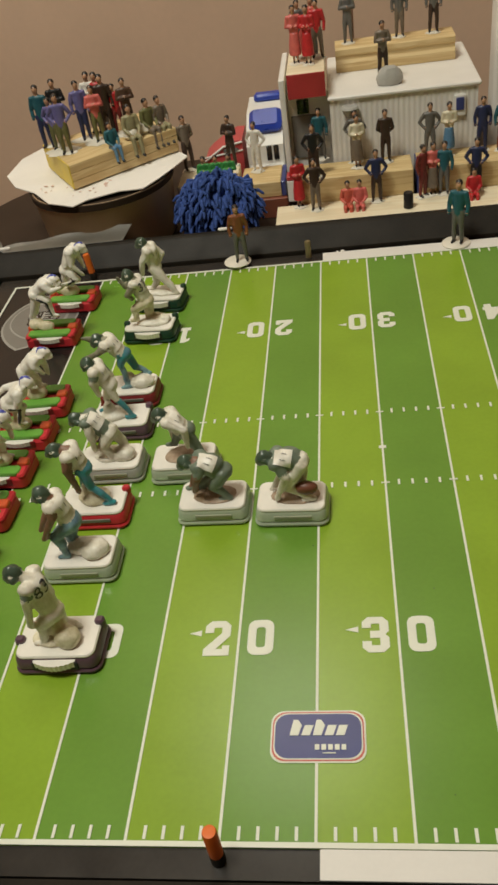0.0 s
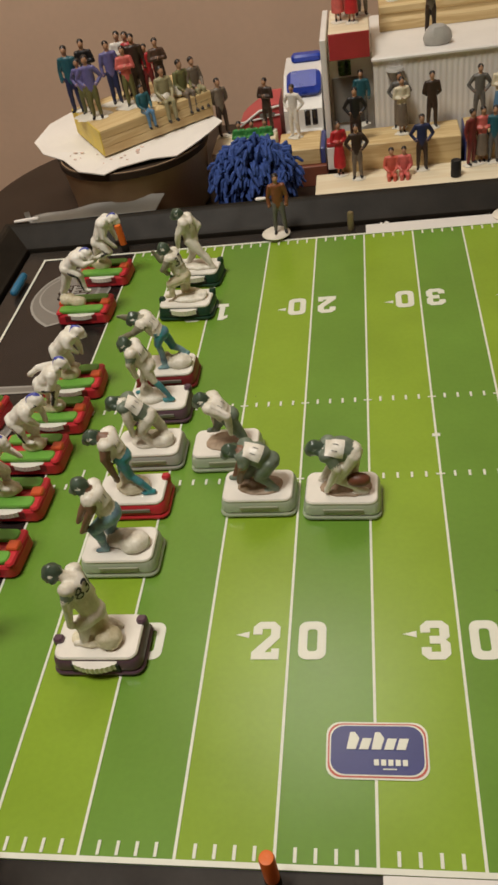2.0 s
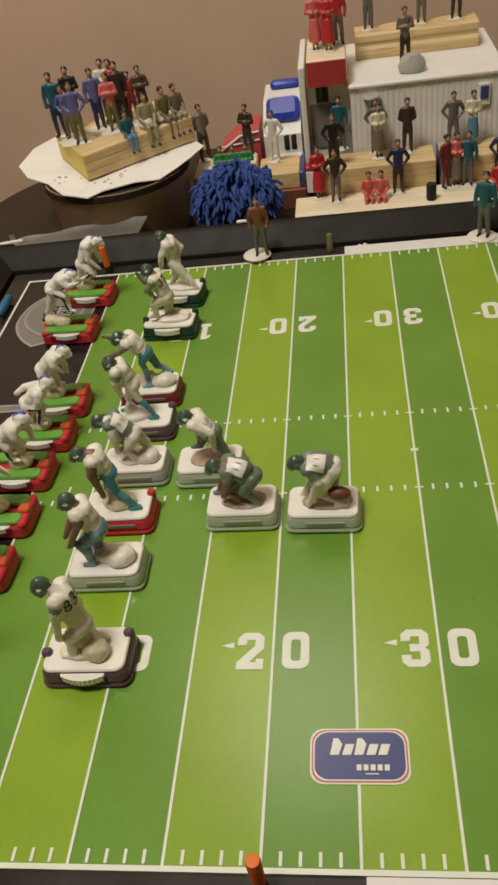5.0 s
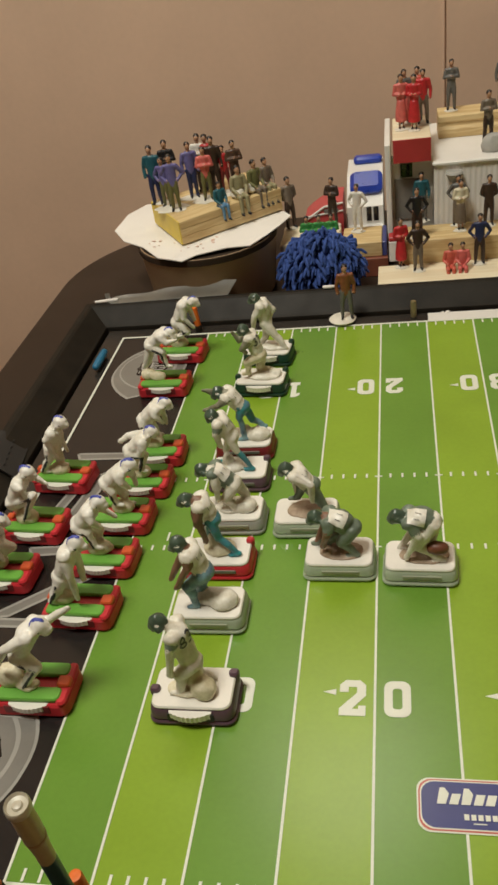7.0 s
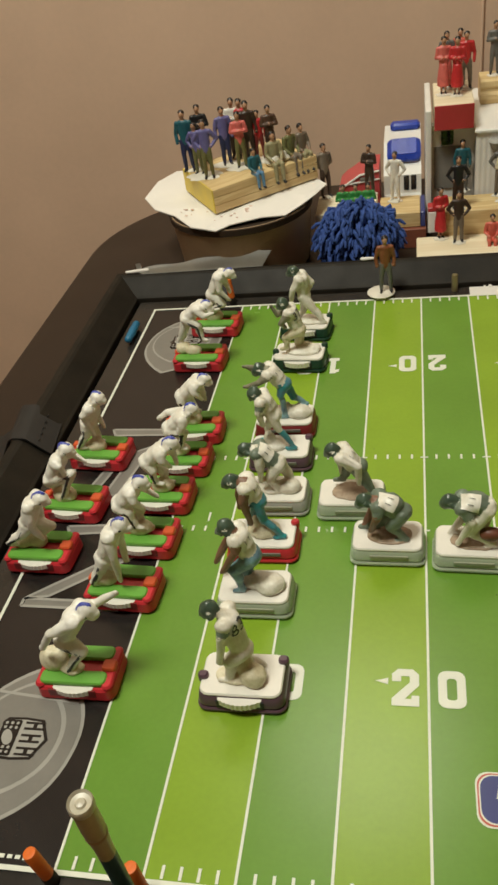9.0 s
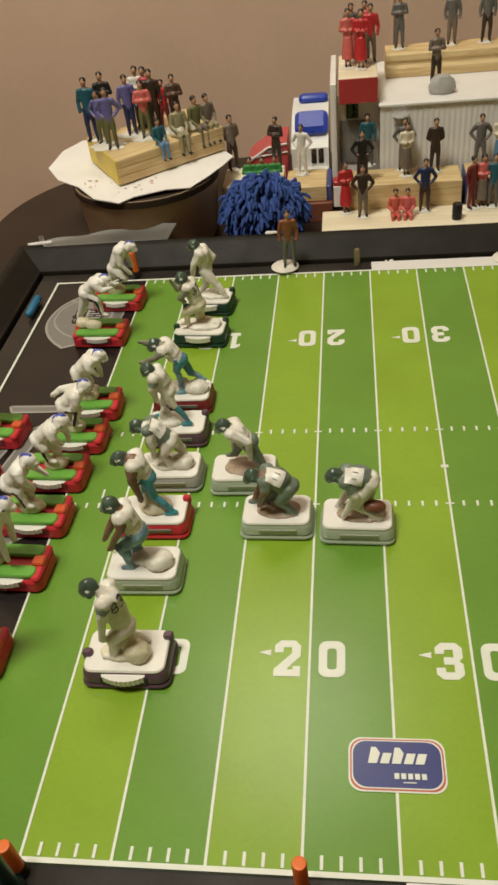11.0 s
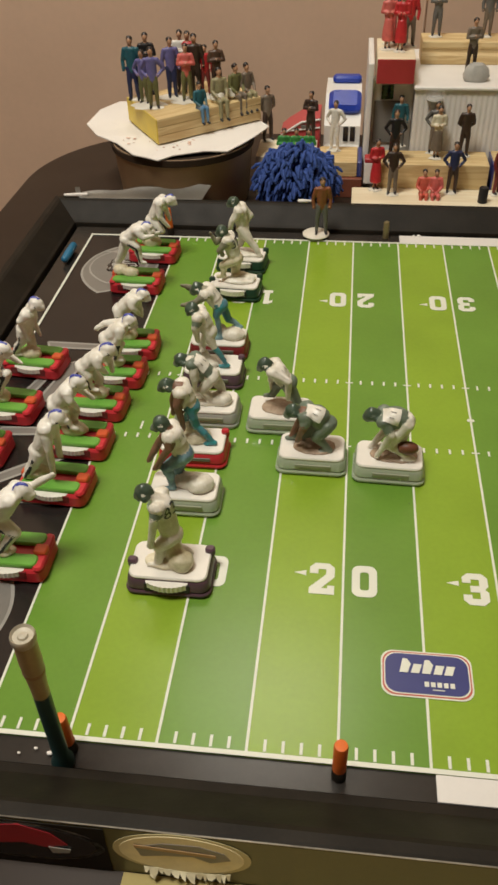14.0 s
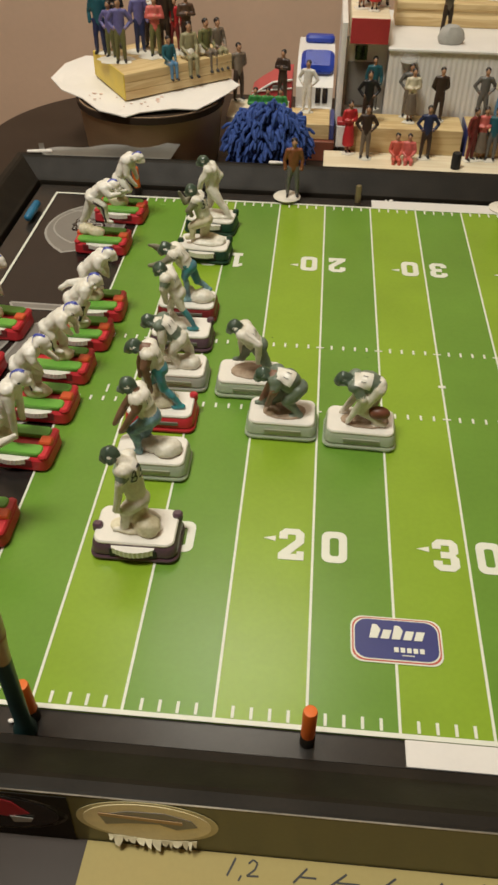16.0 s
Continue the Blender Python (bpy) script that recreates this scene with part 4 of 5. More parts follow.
    for s in (-1, 1):
        if stripe:
            ball(bm, q["head"] + Vector((0.3 * mm, s * 3.75 * mm, -0.8 * mm)), (0.6 * mm, 0.4 * mm, 0.6 * mm), 9, 8)
        else:
            ball(bm, q["head"] + Vector((-0.4 * mm, s * 3.3 * mm, 0.9 * mm)), (1.3 * mm, 0.75 * mm, 0.8 * mm), 1, 10)
    for x, y, z, rx, ry, rz in LUMPS[pose_name]:
        ball(bm, (x * mm, y * mm, z * mm), (rx * mm, ry * mm, rz * mm), 8, 16)
    bmesh.ops.recalc_face_normals(bm, faces=bm.faces)
    bm.normal_update()
    for v in bm.verts:
        v.co += v.normal * (noise.noise(v.co * 240 + Vector((jig * 7, 0, 0))) * 0.0007 + noise.noise(v.co * 620) * 0.0004)
    me = mould(bm, "figure", [kit[0], kit[1], kit[2], kit[3], kit[4], kit[5], kit[6], M_BLUEST, kit[7], M_INK, M_WHITEFIG], 0.00058, 2)
    if panel:
        bm = bmesh.new()
        bm.from_mesh(me)
        out = Vector((-0.70, 0.55, 0.55))
        out = (out - up * out.dot(up)).normalized()
        m = Matrix((up.cross(out).normalized(), up, out)).transposed().to_4x4()
        m.translation = q["chest"] - up * 1.0 * mm
        plate = bmesh.new()
        bmesh.ops.create_grid(plate, x_segments=9, y_segments=9, size=4.3 * mm)
        drape(bm, plate, m, out, 10, 0.0005)
        if number:
            lb = lettering(number, 6.2 * mm, 0.0, 0.0)
        else:
            lb = bmesh.new()
            for u, v in ((-1.7, 0.2), (1.5, -0.2)):
                slab(lb, [((u + x) * mm, (v + y) * mm) for x, y in ((-0.14, -1.3), (0.14, -1.3), (0.30, 1.3), (0.02, 1.3))], 0, 0.00001)
        bmesh.ops.subdivide_edges(lb, edges=lb.edges, cuts=1)
        drape(bm, lb, m, out, 9, 0.0007)
        bm.to_mesh(me)
        bm.free()
    ob = new("figure", me)
    ob.parent = p
    ob.location = (0, 0, 0.0107)
    return ob


def taller(p):
    for o in p.children:
        o.scale = (1, 1, 1.36)


WHITE_KIT = (M_WHITEFIG,) * 7 + (M_DULLCREAM,)


def kit(skin=M_CREAM, pants=M_CREAM, shins=M_CREAM, sleeves=M_SLEEVE, ground=M_CREAM, jersey=M_CREAM):
    return (skin, jersey, sleeves, M_HELMET, pants, shins, M_SLEEVE, ground)


RED_TEAM = [(-0.0575, 0.2365, -5, "stand"), (-0.0595, 0.1895, -4, "claw"), (-0.0645, 0.1500, -2, "stride"), (-0.0165, 0.0735, 0, "reach"), (-0.0105, 0.1255, -3, "low"),
            (-0.0095, 0.1620, -2, "poke"), (-0.0085, 0.1970, -2, "slump"), (-0.0045, 0.2300, -1, "sweep"), (-0.0025, 0.2615, 2, "lean"), (-0.0165, 0.3465, -2, "bow"), (-0.0135, 0.3955, -3, "peer")]
for i, (x, y, turn, pn) in enumerate(RED_TEAM):
    t = thing("football_game_piece", "white plastic football player on red and green base", "game piece", "white team on red bases", pose(x, y + 0.0125, 0, 0, 0, turn))
    base_red(t)
    taller(t)
    player(t, pn, WHITE_KIT, jig=0.9 + 0.1 * i, stripe=True)

GREEN_TEAM = [(0.0565, 0.3850, -6, "far_stoop", "forest", kit(sleeves=M_CREAM), ""), (0.0565, 0.3425, -4, "lunge", "forest", kit(M_OLIVEFIG, M_DULLCREAM, M_DULLCREAM, M_OLIVEFIG), "37"),
              (0.0555, 0.2670, 0, "dive", "maroon", kit(M_OLIVEFIG, M_TEAL, M_PALETEAL, M_OLIVEFIG), ""), (0.0565, 0.2350, 0, "plough", "plum", kit(M_CREAM, M_CREAM, M_TEAL), ""),
              (0.0585, 0.1965, 0, "squat", "grey", kit(jersey=M_SLEEVE, sleeves=M_CREAM), ""), (0.0565, 0.1610, 0, "charge", "red", kit(M_SKIN, M_TEAL, M_TEAL, M_SKIN, M_DULLCREAM), ""),
              (0.0580, 0.1240, 0, "brace", "clear", kit(M_SKIN, M_PALETEAL, M_PALETEAL, M_SKIN, M_CREAM), ""), (0.0605, 0.0725, 0, "kneel", "plumdial", kit(ground=M_DULLCREAM), "83"),
              (0.1010, 0.1935, 0, "hang", "clear", kit(M_CREAM, M_SLEEVE, M_SLEEVE, M_CREAM, M_TAN), ""), (0.1210, 0.1605, -1, "stalk", "clear", kit(M_SKIN, M_SLEEVE, M_SLEEVE, M_SLEEVE, M_TAN, M_SLEEVE), ""),
              (0.1620, 0.1570, -2, "bend", "clear", kit(M_CREAM, M_CREAM, M_CREAM, M_SLEEVE, M_TAN, M_SLEEVE), "")]
SHELL = dict(forest=(M_FOREST, True, True, "dark green plastic base"), maroon=(M_MAROON, False, False, "maroon plastic base"), plum=(M_PURPLE, False, True, "dark plum plastic base"), plumdial=(M_PURPLE, True, True, "dark plum plastic base"),
             grey=(M_GREYB, False, False, "grey translucent plastic base"), red=(M_REDB, False, True, "red plastic base"), clear=(M_CLEAR, False, False, "clear plastic base"))
for i, (x, y, turn, pn, sh, kt, num) in enumerate(GREEN_TEAM):
    s = SHELL[sh]
    t = thing("football_game_piece", "white and dark green football player on " + s[3], "game piece", "white and green team", pose(x, y + 0.0125, 0, 0, 0, turn))
    base_plate(t, s[0], s[1], s[2], s[3])
    taller(t)
    if sh == "plumdial":
        for o in t.children:
            o.scale = (1.05, 1.05, 1.36)
    f = player(t, pn, kt, num, jig=0.7 + 0.1 * i, panel=True)
    f.rotation_euler = (0, 0, math.pi)
    if pn == "bend":
        bm = bmesh.new()
        ball(bm, (0.0085, -0.004, 0.0195), (0.0058, 0.0036, 0.0036), 0, 14)
        part("ball", bm, M_BALL, t, "small brown moulded football")


# ---- dirt on the field ----
rnd = random.Random(21)
for _ in range(16):
    x, y = rnd.uniform(0.0, 0.32), rnd.uniform(0.01, FAR - 0.02)
    r = rnd.uniform(0.0002, 0.00042)
    bm = bmesh.new()
    slab(bm, [(x + r * rnd.uniform(0.6, 1.3) * math.cos(a), y + r * rnd.uniform(0.6, 1.3) * math.sin(a)) for a in [k * math.pi / 4 for k in range(8)]], 0.00005, 0.0003)
    part("speck", bm, M_SPECK, board, "tiny dark speck of dirt", smooth=False)


# ---- pylons and bat ----
def pylon(x, y, tilt=0.0):
    t = thing("pylon", "orange foam pylon in a black holder on the frame", "pylon", "pylons on the frame", pose(x, y, -0.0005, 0, tilt, 0))
    bm = bmesh.new()
    lathe(bm, [(0.0001, 0.0), (0.0028, 0.0002), (0.0028, 0.0055), (0.0024, 0.006), (0.0001, 0.0061)], n=14)
    part("holder", bm, M_RAIL, t, "black holder")
    bm = bmesh.new()
    lathe(bm, [(0.0001, 0.0055), (0.0026, 0.0056), (0.0027, 0.0205), (0.0024, 0.0216), (0.0012, 0.0219), (0.0001, 0.0216)], n=16)
    part("marker", bm, M_ORANGE, t)


for x, y, tl in ((0.1405, -0.0062, 0), (0.0375, -0.0055, -3), (0.0005, -0.0040, -8), (-0.0095, FAR + 0.008, -4)):
    pylon(x, y, tl)


def bat():
    t = thing("miniature_bat", "miniature wooden bat with dark teal grip standing on end", "miniature bat", at=pose(0.0365, -0.0115, 0, 4, 2.2, 0))
    bm = bmesh.new()
    lathe(bm, [(0.0001, 0.0), (0.0042, 0.0005), (0.0044, 0.003), (0.0030, 0.007), (0.0030, 0.052), (0.0001, 0.0521)], n=18)
    part("grip", bm, M_BAT2, t, "dark teal taped grip")
    bm = bmesh.new()
    lathe(bm, [(0.0001, 0.0518), (0.0030, 0.052), (0.0030, 0.057), (0.0034, 0.064), (0.0038, 0.072), (0.0037, 0.0835), (0.0001, 0.0836)], n=22)
    part("barrel", bm, M_BAT1, t)
    bm = bmesh.new()
    lathe(bm, [(0.0001, 0.0832), (0.0037, 0.0834), (0.0041, 0.0842), (0.0041, 0.0866), (0.0038, 0.0874), (0.0032, 0.0862), (0.0018, 0.0860), (0.0014, 0.0868), (0.0001, 0.0870)], n=22)
    part("end_cap", bm, M_BATTOP, t, "pale round end cap")
    bm = bmesh.new()
    lathe(bm, [(0.0034, 0.0655), (0.00365, 0.0658), (0.0038, 0.0672), (0.0037, 0.0676), (0.0034, 0.0664)], n=22)
    part("band", bm, M_KRAFT, t, "dark painted band")


bat()

# ---- things on the frame and table ----
bm = bmesh.new()
lathe(bm, [(0.0001, 0), (0.0024, 0.0002), (0.0024, 0.013), (0.0018, 0.0138), (0.0001, 0.0139)], n=14, at=(0.1655, FAR + 0.012, -0.0006))
tagged(mesh_object("metal_post", bm, M_BRASS), "small dull brass post on the frame ledge", "post")
bm = bmesh.new()
tube(bm, (-0.0815, 0.392, 0.004), (-0.0815, 0.415, 0.004), 0.003, 0.003, 0, 14)
tagged(mesh_object("blue_tube", bm, M_BLUETUBE), "short blue plastic tube lying on the frame ledge", "tube")


def strap():
    t = thing("perforated_strap", "black rubber strap with holes lying over the frame", "strap")
    bm = bmesh.new()
    path = [(-0.1500, TABLE_Z + 0.002), (-0.1440, TABLE_Z + 0.003), (-0.132, -0.001), (-0.1225, 0.0152), (-0.1195, 0.0168), (-0.1120, 0.0168), (-0.1095, 0.0160), (-0.0970, 0.0050), (-0.0955, 0.0040)]
    prof = path + [(x - 0.0003, z - 0.0014) for x, z in reversed(path)]
    loft(bm, [[(x - (y - 0.27) * 0.15, y, z) for x, z in prof] for y in (0.250, 0.2515, 0.286, 0.2875)])
    part("strap_body", bm, M_RUBBER, t)
    # Dark discs on the strap paint the shade inside its holes.
    for k in range(5):
        bm = bmesh.new()
        y = 0.256 + k * 0.0065
        lathe(bm, [(0.0001, 0), (0.0013, 0), (0.0013, 0.0004), (0.0001, 0.0004)], n=10)
        for v in bm.verts:
            v.co = pose(-0.1035 - (y - 0.27) * 0.15, y, 0.0109, 0, -43, 0) @ v.co
        part("hole", bm, M_SHADEGAP, t, "dark disc painted for the shade in a punched hole")


strap()


def film_scrap():
    """A thin torn strip of clear film that lies on the rim and curls up behind."""
    bm = bmesh.new()
    n = 22
    rows = []
    for i in range(n + 1):
        u = i / n
        x = -0.092 + 0.104 * u
        w = 0.004 + 0.016 * min(1.0, u * 1.3)
        lift = 0.002 + 0.0045 * u + 0.0008 * math.sin(u * 17)
        rows.append([(x, 0.4805 + 0.003 * u, 0.0158), (x + 0.001, 0.4845 + 0.004 * u, 0.0163), (x + 0.003 * u, 0.4845 + w * 0.55, 0.0160 + lift * 0.5), (x + 0.006 * u, 0.4845 + w * 0.75, 0.0160 + lift)])
    rings = [r + [(px, py + 0.0003, pz + 0.0003) for px, py, pz in reversed(r)] for r in rows]
    loft(bm, rings)
    tagged(mesh_object("plastic_scrap", bm, M_SMOKE), "torn strip of clear plastic film lying on the frame rim", "scrap")
    bm = bmesh.new()
    loft(bm, [[(x, y, z), (x + 0.004, y + 0.001, z), (x + 0.004, y + 0.0013, z + 0.0004), (x, y + 0.0003, z + 0.0004)] for x, y, z in ((-0.093, 0.4815, 0.0157), (-0.0965, 0.484, 0.0180), (-0.0975, 0.486, 0.0225))])
    tagged(mesh_object("film_corner", bm, M_SMOKE), "curled corner of clear film standing on the rim", "scrap")
    bm = bmesh.new()
    tube(bm, (-0.106, 0.4835, 0.0170), (-0.088, 0.4850, 0.0172), 0.0013, 0.0018, 0, 8)
    tagged(mesh_object("paper_twist", bm, M_PAPER), "small twist of white paper on the rim", "scrap")


film_scrap()


def note_paper():
    t = thing("note_paper", "yellow lined paper with handwriting lying on the table", "paper")
    bm = bmesh.new()
    slab(bm, [(0.055, -0.30), (0.33, -0.31), (0.335, -0.0437), (0.066, -0.0437)], TABLE_Z + 0.0002, TABLE_Z + 0.0006)
    part("sheet", bm, M_YPAPER, t)
    rnd = random.Random(9)
    bm = bmesh.new()
    z = TABLE_Z + 0.0006
    bar(bm, (0.1155, -0.0510), (0.1180, -0.0450), 0.0007, z)
    bar(bm, (0.1195, -0.0523), (0.1203, -0.0505), 0.0006, z)
    two = [(0.1225, -0.0465), (0.1240, -0.0451), (0.1256, -0.0461), (0.1248, -0.0483), (0.1222, -0.0505), (0.1262, -0.0503)]
    for a, b in zip(two, two[1:]):
        bar(bm, a, b, 0.0006, z)
    for row in range(6):
        x = 0.138 if row == 0 else 0.10
        while x < 0.31:
            w = rnd.uniform(0.004, 0.012)
            y = -0.0490 - row * 0.017 + rnd.uniform(-0.001, 0.001)
            bar(bm, (x, y - 0.002), (x + w * 0.6, y + 0.003), 0.0007, TABLE_Z + 0.0006)
            bar(bm, (x + w * 0.3, y), (x + w, y), 0.0006, TABLE_Z + 0.0007)
            x += w + rnd.uniform(0.003, 0.008)
    part("written_strokes", bm, M_INK, t, "dark handwriting strokes", smooth=False)


note_paper()


# ---- cup, plate and block ----
def cup():
    t = thing("cup", "large brown card cup standing behind the game board", "cup", at=pose(-0.015, 0.556, TABLE_Z) @ Matrix.Diagonal((0.94, 0.94, 1, 1)))
    bm = bmesh.new()
    prof = [(0.0001, 0.0), (0.058, 0.0), (0.0605, 0.002), (0.066, 0.050), (0.0672, 0.052), (0.0672, 0.0555), (0.0655, 0.0565), (0.064, 0.055), (0.058, 0.006), (0.0001, 0.005)]
    lathe(bm, prof, n=48)
    part("cup_body", bm, M_KRAFT, t)
    # Dark matt band that paints the paper sheet's shadow onto the cup top.
    bm = bmesh.new()
    lathe(bm, [(0.0668, 0.0505), (0.0676, 0.0510), (0.0682, 0.0562), (0.0675, 0.0568), (0.0662, 0.0560)], n=48)
    part("rim_shade", bm, mat("under_paper_shade", (0.05, 0.034, 0.024), 0.9, spec=0.1), t, "dark brown band painted for the shade under the paper")
    rnd = random.Random(2)
    bm = bmesh.new()
    for a0 in (-118, -112, -107):
        for k in range(2):
            a = radians(a0 + k * 2.0)
            r = 0.0636
            p = Vector((r * math.cos(a), r * math.sin(a), 0.016 + 0.006 * k))
            tube(bm, p, p + Vector((0.003 * (1 - k), 0, 0.006)), 0.0006, 0.0006, 0, 6)
    part("printed_marks", bm, M_REDW, t, "faint reddish printed marks")


cup()


def paper_plate():
    t = thing("paper_sheet", "white cut paper sheet with stains lying on the cup", "paper")
    out = [(-0.107, 0.573), (-0.089, 0.541), (-0.068, 0.528), (-0.047, 0.498), (-0.034, 0.490), (-0.024, 0.489), (-0.013, 0.498), (0.012, 0.507), (0.031, 0.513), (0.043, 0.531), (0.053, 0.550), (0.060, 0.578), (0.040, 0.606), (-0.005, 0.632), (-0.055, 0.645), (-0.092, 0.640), (-0.104, 0.612)]
    bm = bmesh.new()
    c = (-0.02, 0.555)
    n = len(out)
    rings = []
    for k, z in ((1.0, 0.0466), (1.0, 0.0474), (0.9, 0.0470), (0.5, 0.0464), (0.05, 0.0464)):
        rings.append([(c[0] + (x - c[0]) * k, c[1] + (y - c[1]) * k, z + (0.0012 * math.sin(i * 2.1) if k > 0.8 else 0)) for i, (x, y) in enumerate(out)])
    loft(bm, rings)
    part("sheet", bm, M_PAPER, t, smooth=False)
    bm = bmesh.new()
    rnd = random.Random(5)
    for _ in range(26):
        x, y = rnd.uniform(-0.075, 0.0), rnd.uniform(0.505, 0.54)
        if y < 0.50 + abs(x + 0.02) * 0.5:
            continue
        r = rnd.uniform(0.0004, 0.0012)
        slab(bm, [(x + r * math.cos(k) * 1.6, y + r * math.sin(k)) for k in (0, 1, 2, 3, 4, 5)], 0.0472, 0.0476)
    part("stain", bm, mat("reddish_stain", (0.66, 0.47, 0.40), 0.7, var=0.15), t, "small reddish stains")


paper_plate()


def end_block():
    """Layered pine block with a yellow painted, slightly slanting end; local x runs along it."""
    m = pose(-0.029, 0.521, 0.0482, 0, 0, 40.6)
    t = thing("wood_block", "layered pine block with yellow painted end on the paper sheet", "wood block", at=m)
    quad = [(0, 0), (0.106, 0), (0.112, 0.070), (0.0106, 0.0738)]
    c = (0.056, 0.036)
    for k in range(3):
        bm = bmesh.new()
        z = 0.0068 * k
        loft(bm, [[(c[0] + (x - c[0]) * (1 - i), c[1] + (y - c[1]) * (1 - i), z + dz) for x, y in quad] for i, dz in ((0.012, 0), (0, 0.0005), (0, 0.0062), (0.012, 0.0067))])
        part("layer", bm, M_PINE, t, smooth=False)
    bm = bmesh.new()
    d = Vector((0.0106, 0.0738, 0)).normalized()
    o = Vector((-d.y, d.x, 0)) * 0.0009
    a, b = Vector((0, 0, 0)) + d * 0.0004, d * 0.0742
    loft(bm, [[tuple(a + Vector((0, 0, z))), tuple(b + Vector((0, 0, z))), tuple(b + o + Vector((0, 0, z))), tuple(a + o + Vector((0, 0, z)))] for z in (0.0003, 0.0202)])
    part("painted_end", bm, M_YELW, t, "yellow painted end", smooth=False)
    return m


BLOCK_M = end_block()


# ---- chenille duster ----
def duster():
    t = thing("chenille_duster", "blue chenille duster with thick soft strands", "duster", at=pose(0.088, 0.530, TABLE_Z))
    rnd = random.Random(11)
    bm = bmesh.new()
    ball(bm, (0, 0, 0.030), (0.027, 0.015, 0.026), 0, 16)
    part("core", bm, M_MOP, t)
    bm = bmesh.new()
    for i in range(560):
        u, v = rnd.uniform(-0.9, 1), rnd.uniform(0, 2 * math.pi)
        w = math.sqrt(1 - u * u)
        d = Vector((w * math.cos(v), -abs(w * math.sin(v)) if rnd.random() < 0.8 else abs(w * math.sin(v)), u))
        p = Vector((0, 0, 0.031)) + Vector((d.x * 0.026, d.y * 0.013, d.z * 0.022))
        L = rnd.uniform(0.010, 0.017)
        droop = Vector((rnd.uniform(-0.5, 0.5), rnd.uniform(-0.9, 0.0), rnd.uniform(-1.6, -0.1)))
        p1 = p + (d * 1.0 + Vector((rnd.uniform(-0.3, 0.3), -0.2, 0.15))).normalized() * L * 0.45
        p2 = p1 + (d * 0.8 + droop).normalized() * L * 0.4
        p3 = p2 + (d * 0.2 + droop + Vector((rnd.uniform(-0.5, 0.5), 0, -0.6))).normalized() * L * 0.35
        for k in (p, p1, p2, p3):
            k.z = max(k.z, 0.002)
        for a0, b0, r0, r1 in ((p, p1, 0.0014, 0.0015), (p1, p2, 0.0015, 0.0015), (p2, p3, 0.0015, 0.0011)):
            tube(bm, a0, b0, r0, r1, 0, 6)
    tagged(part("strand_mass", bm, M_MOP, t), "thick blue chenille strands", kind="stuff")


duster()


# ---- stand of planks and building ----
def plank(name, label, x0, x1, y0, y1, z0, z1, material, end=None, group=""):
    t = thing(name, label, "wood block", group)
    block("block_body", (x1 - x0, y1 - y0, z1 - z0), ((x0 + x1) / 2, (y0 + y1) / 2, z0), material, t)
    if end:
        block("painted_end", (0.0010, y1 - y0 - 0.001, z1 - z0 - 0.001), (x0 - 0.0006, (y0 + y1) / 2, z0 + 0.0005), end, t, "painted end", 0.0002, 0.0003)
    return t


plank("wood_plank", "pale wooden plank behind the frame, figures standing on it", 0.137, 0.420, 0.510, 0.549, TABLE_Z, 0.0035, M_PALEW)
plank("wood_block", "pale pine block with figures standing on it", 0.159, 0.2545, 0.5495, 0.584, TABLE_Z, 0.0247, M_PINE, M_REDW)
plank("wood_block", "pale pine block with dark blue painted end", 0.2590, 0.3550, 0.5495, 0.586, TABLE_Z, 0.0250, M_PINE, M_NAVY)
plank("wood_block", "pine block beside the duster with dark blue painted end", 0.105, 0.1405, 0.566, 0.606, 0.006, 0.0195, M_PINE)
block_blue = block("painted_end_block", (0.004, 0.040, 0.0135), (0.1428, 0.586, 0.006), M_NAVY)
tagged(block_blue, "dark blue painted wooden offcut beside a pine block", "wood block")
plank("wood_block", "reddish brown wooden block beneath a pine block", 0.100, 0.1455, 0.562, 0.606, TABLE_Z, 0.0058, mat("red_brown_wood", (0.22, 0.07, 0.04), 0.5, var=0.2))
plank("white_post", "white painted wooden post with red painted top", 0.1468, 0.1560, 0.556, 0.566, 0.0037, 0.0225, M_WHITEB)
plank("red_offcut", "red painted offcut lying on a white post", 0.1468, 0.1572, 0.556, 0.568, 0.0227, 0.0265, M_REDW)


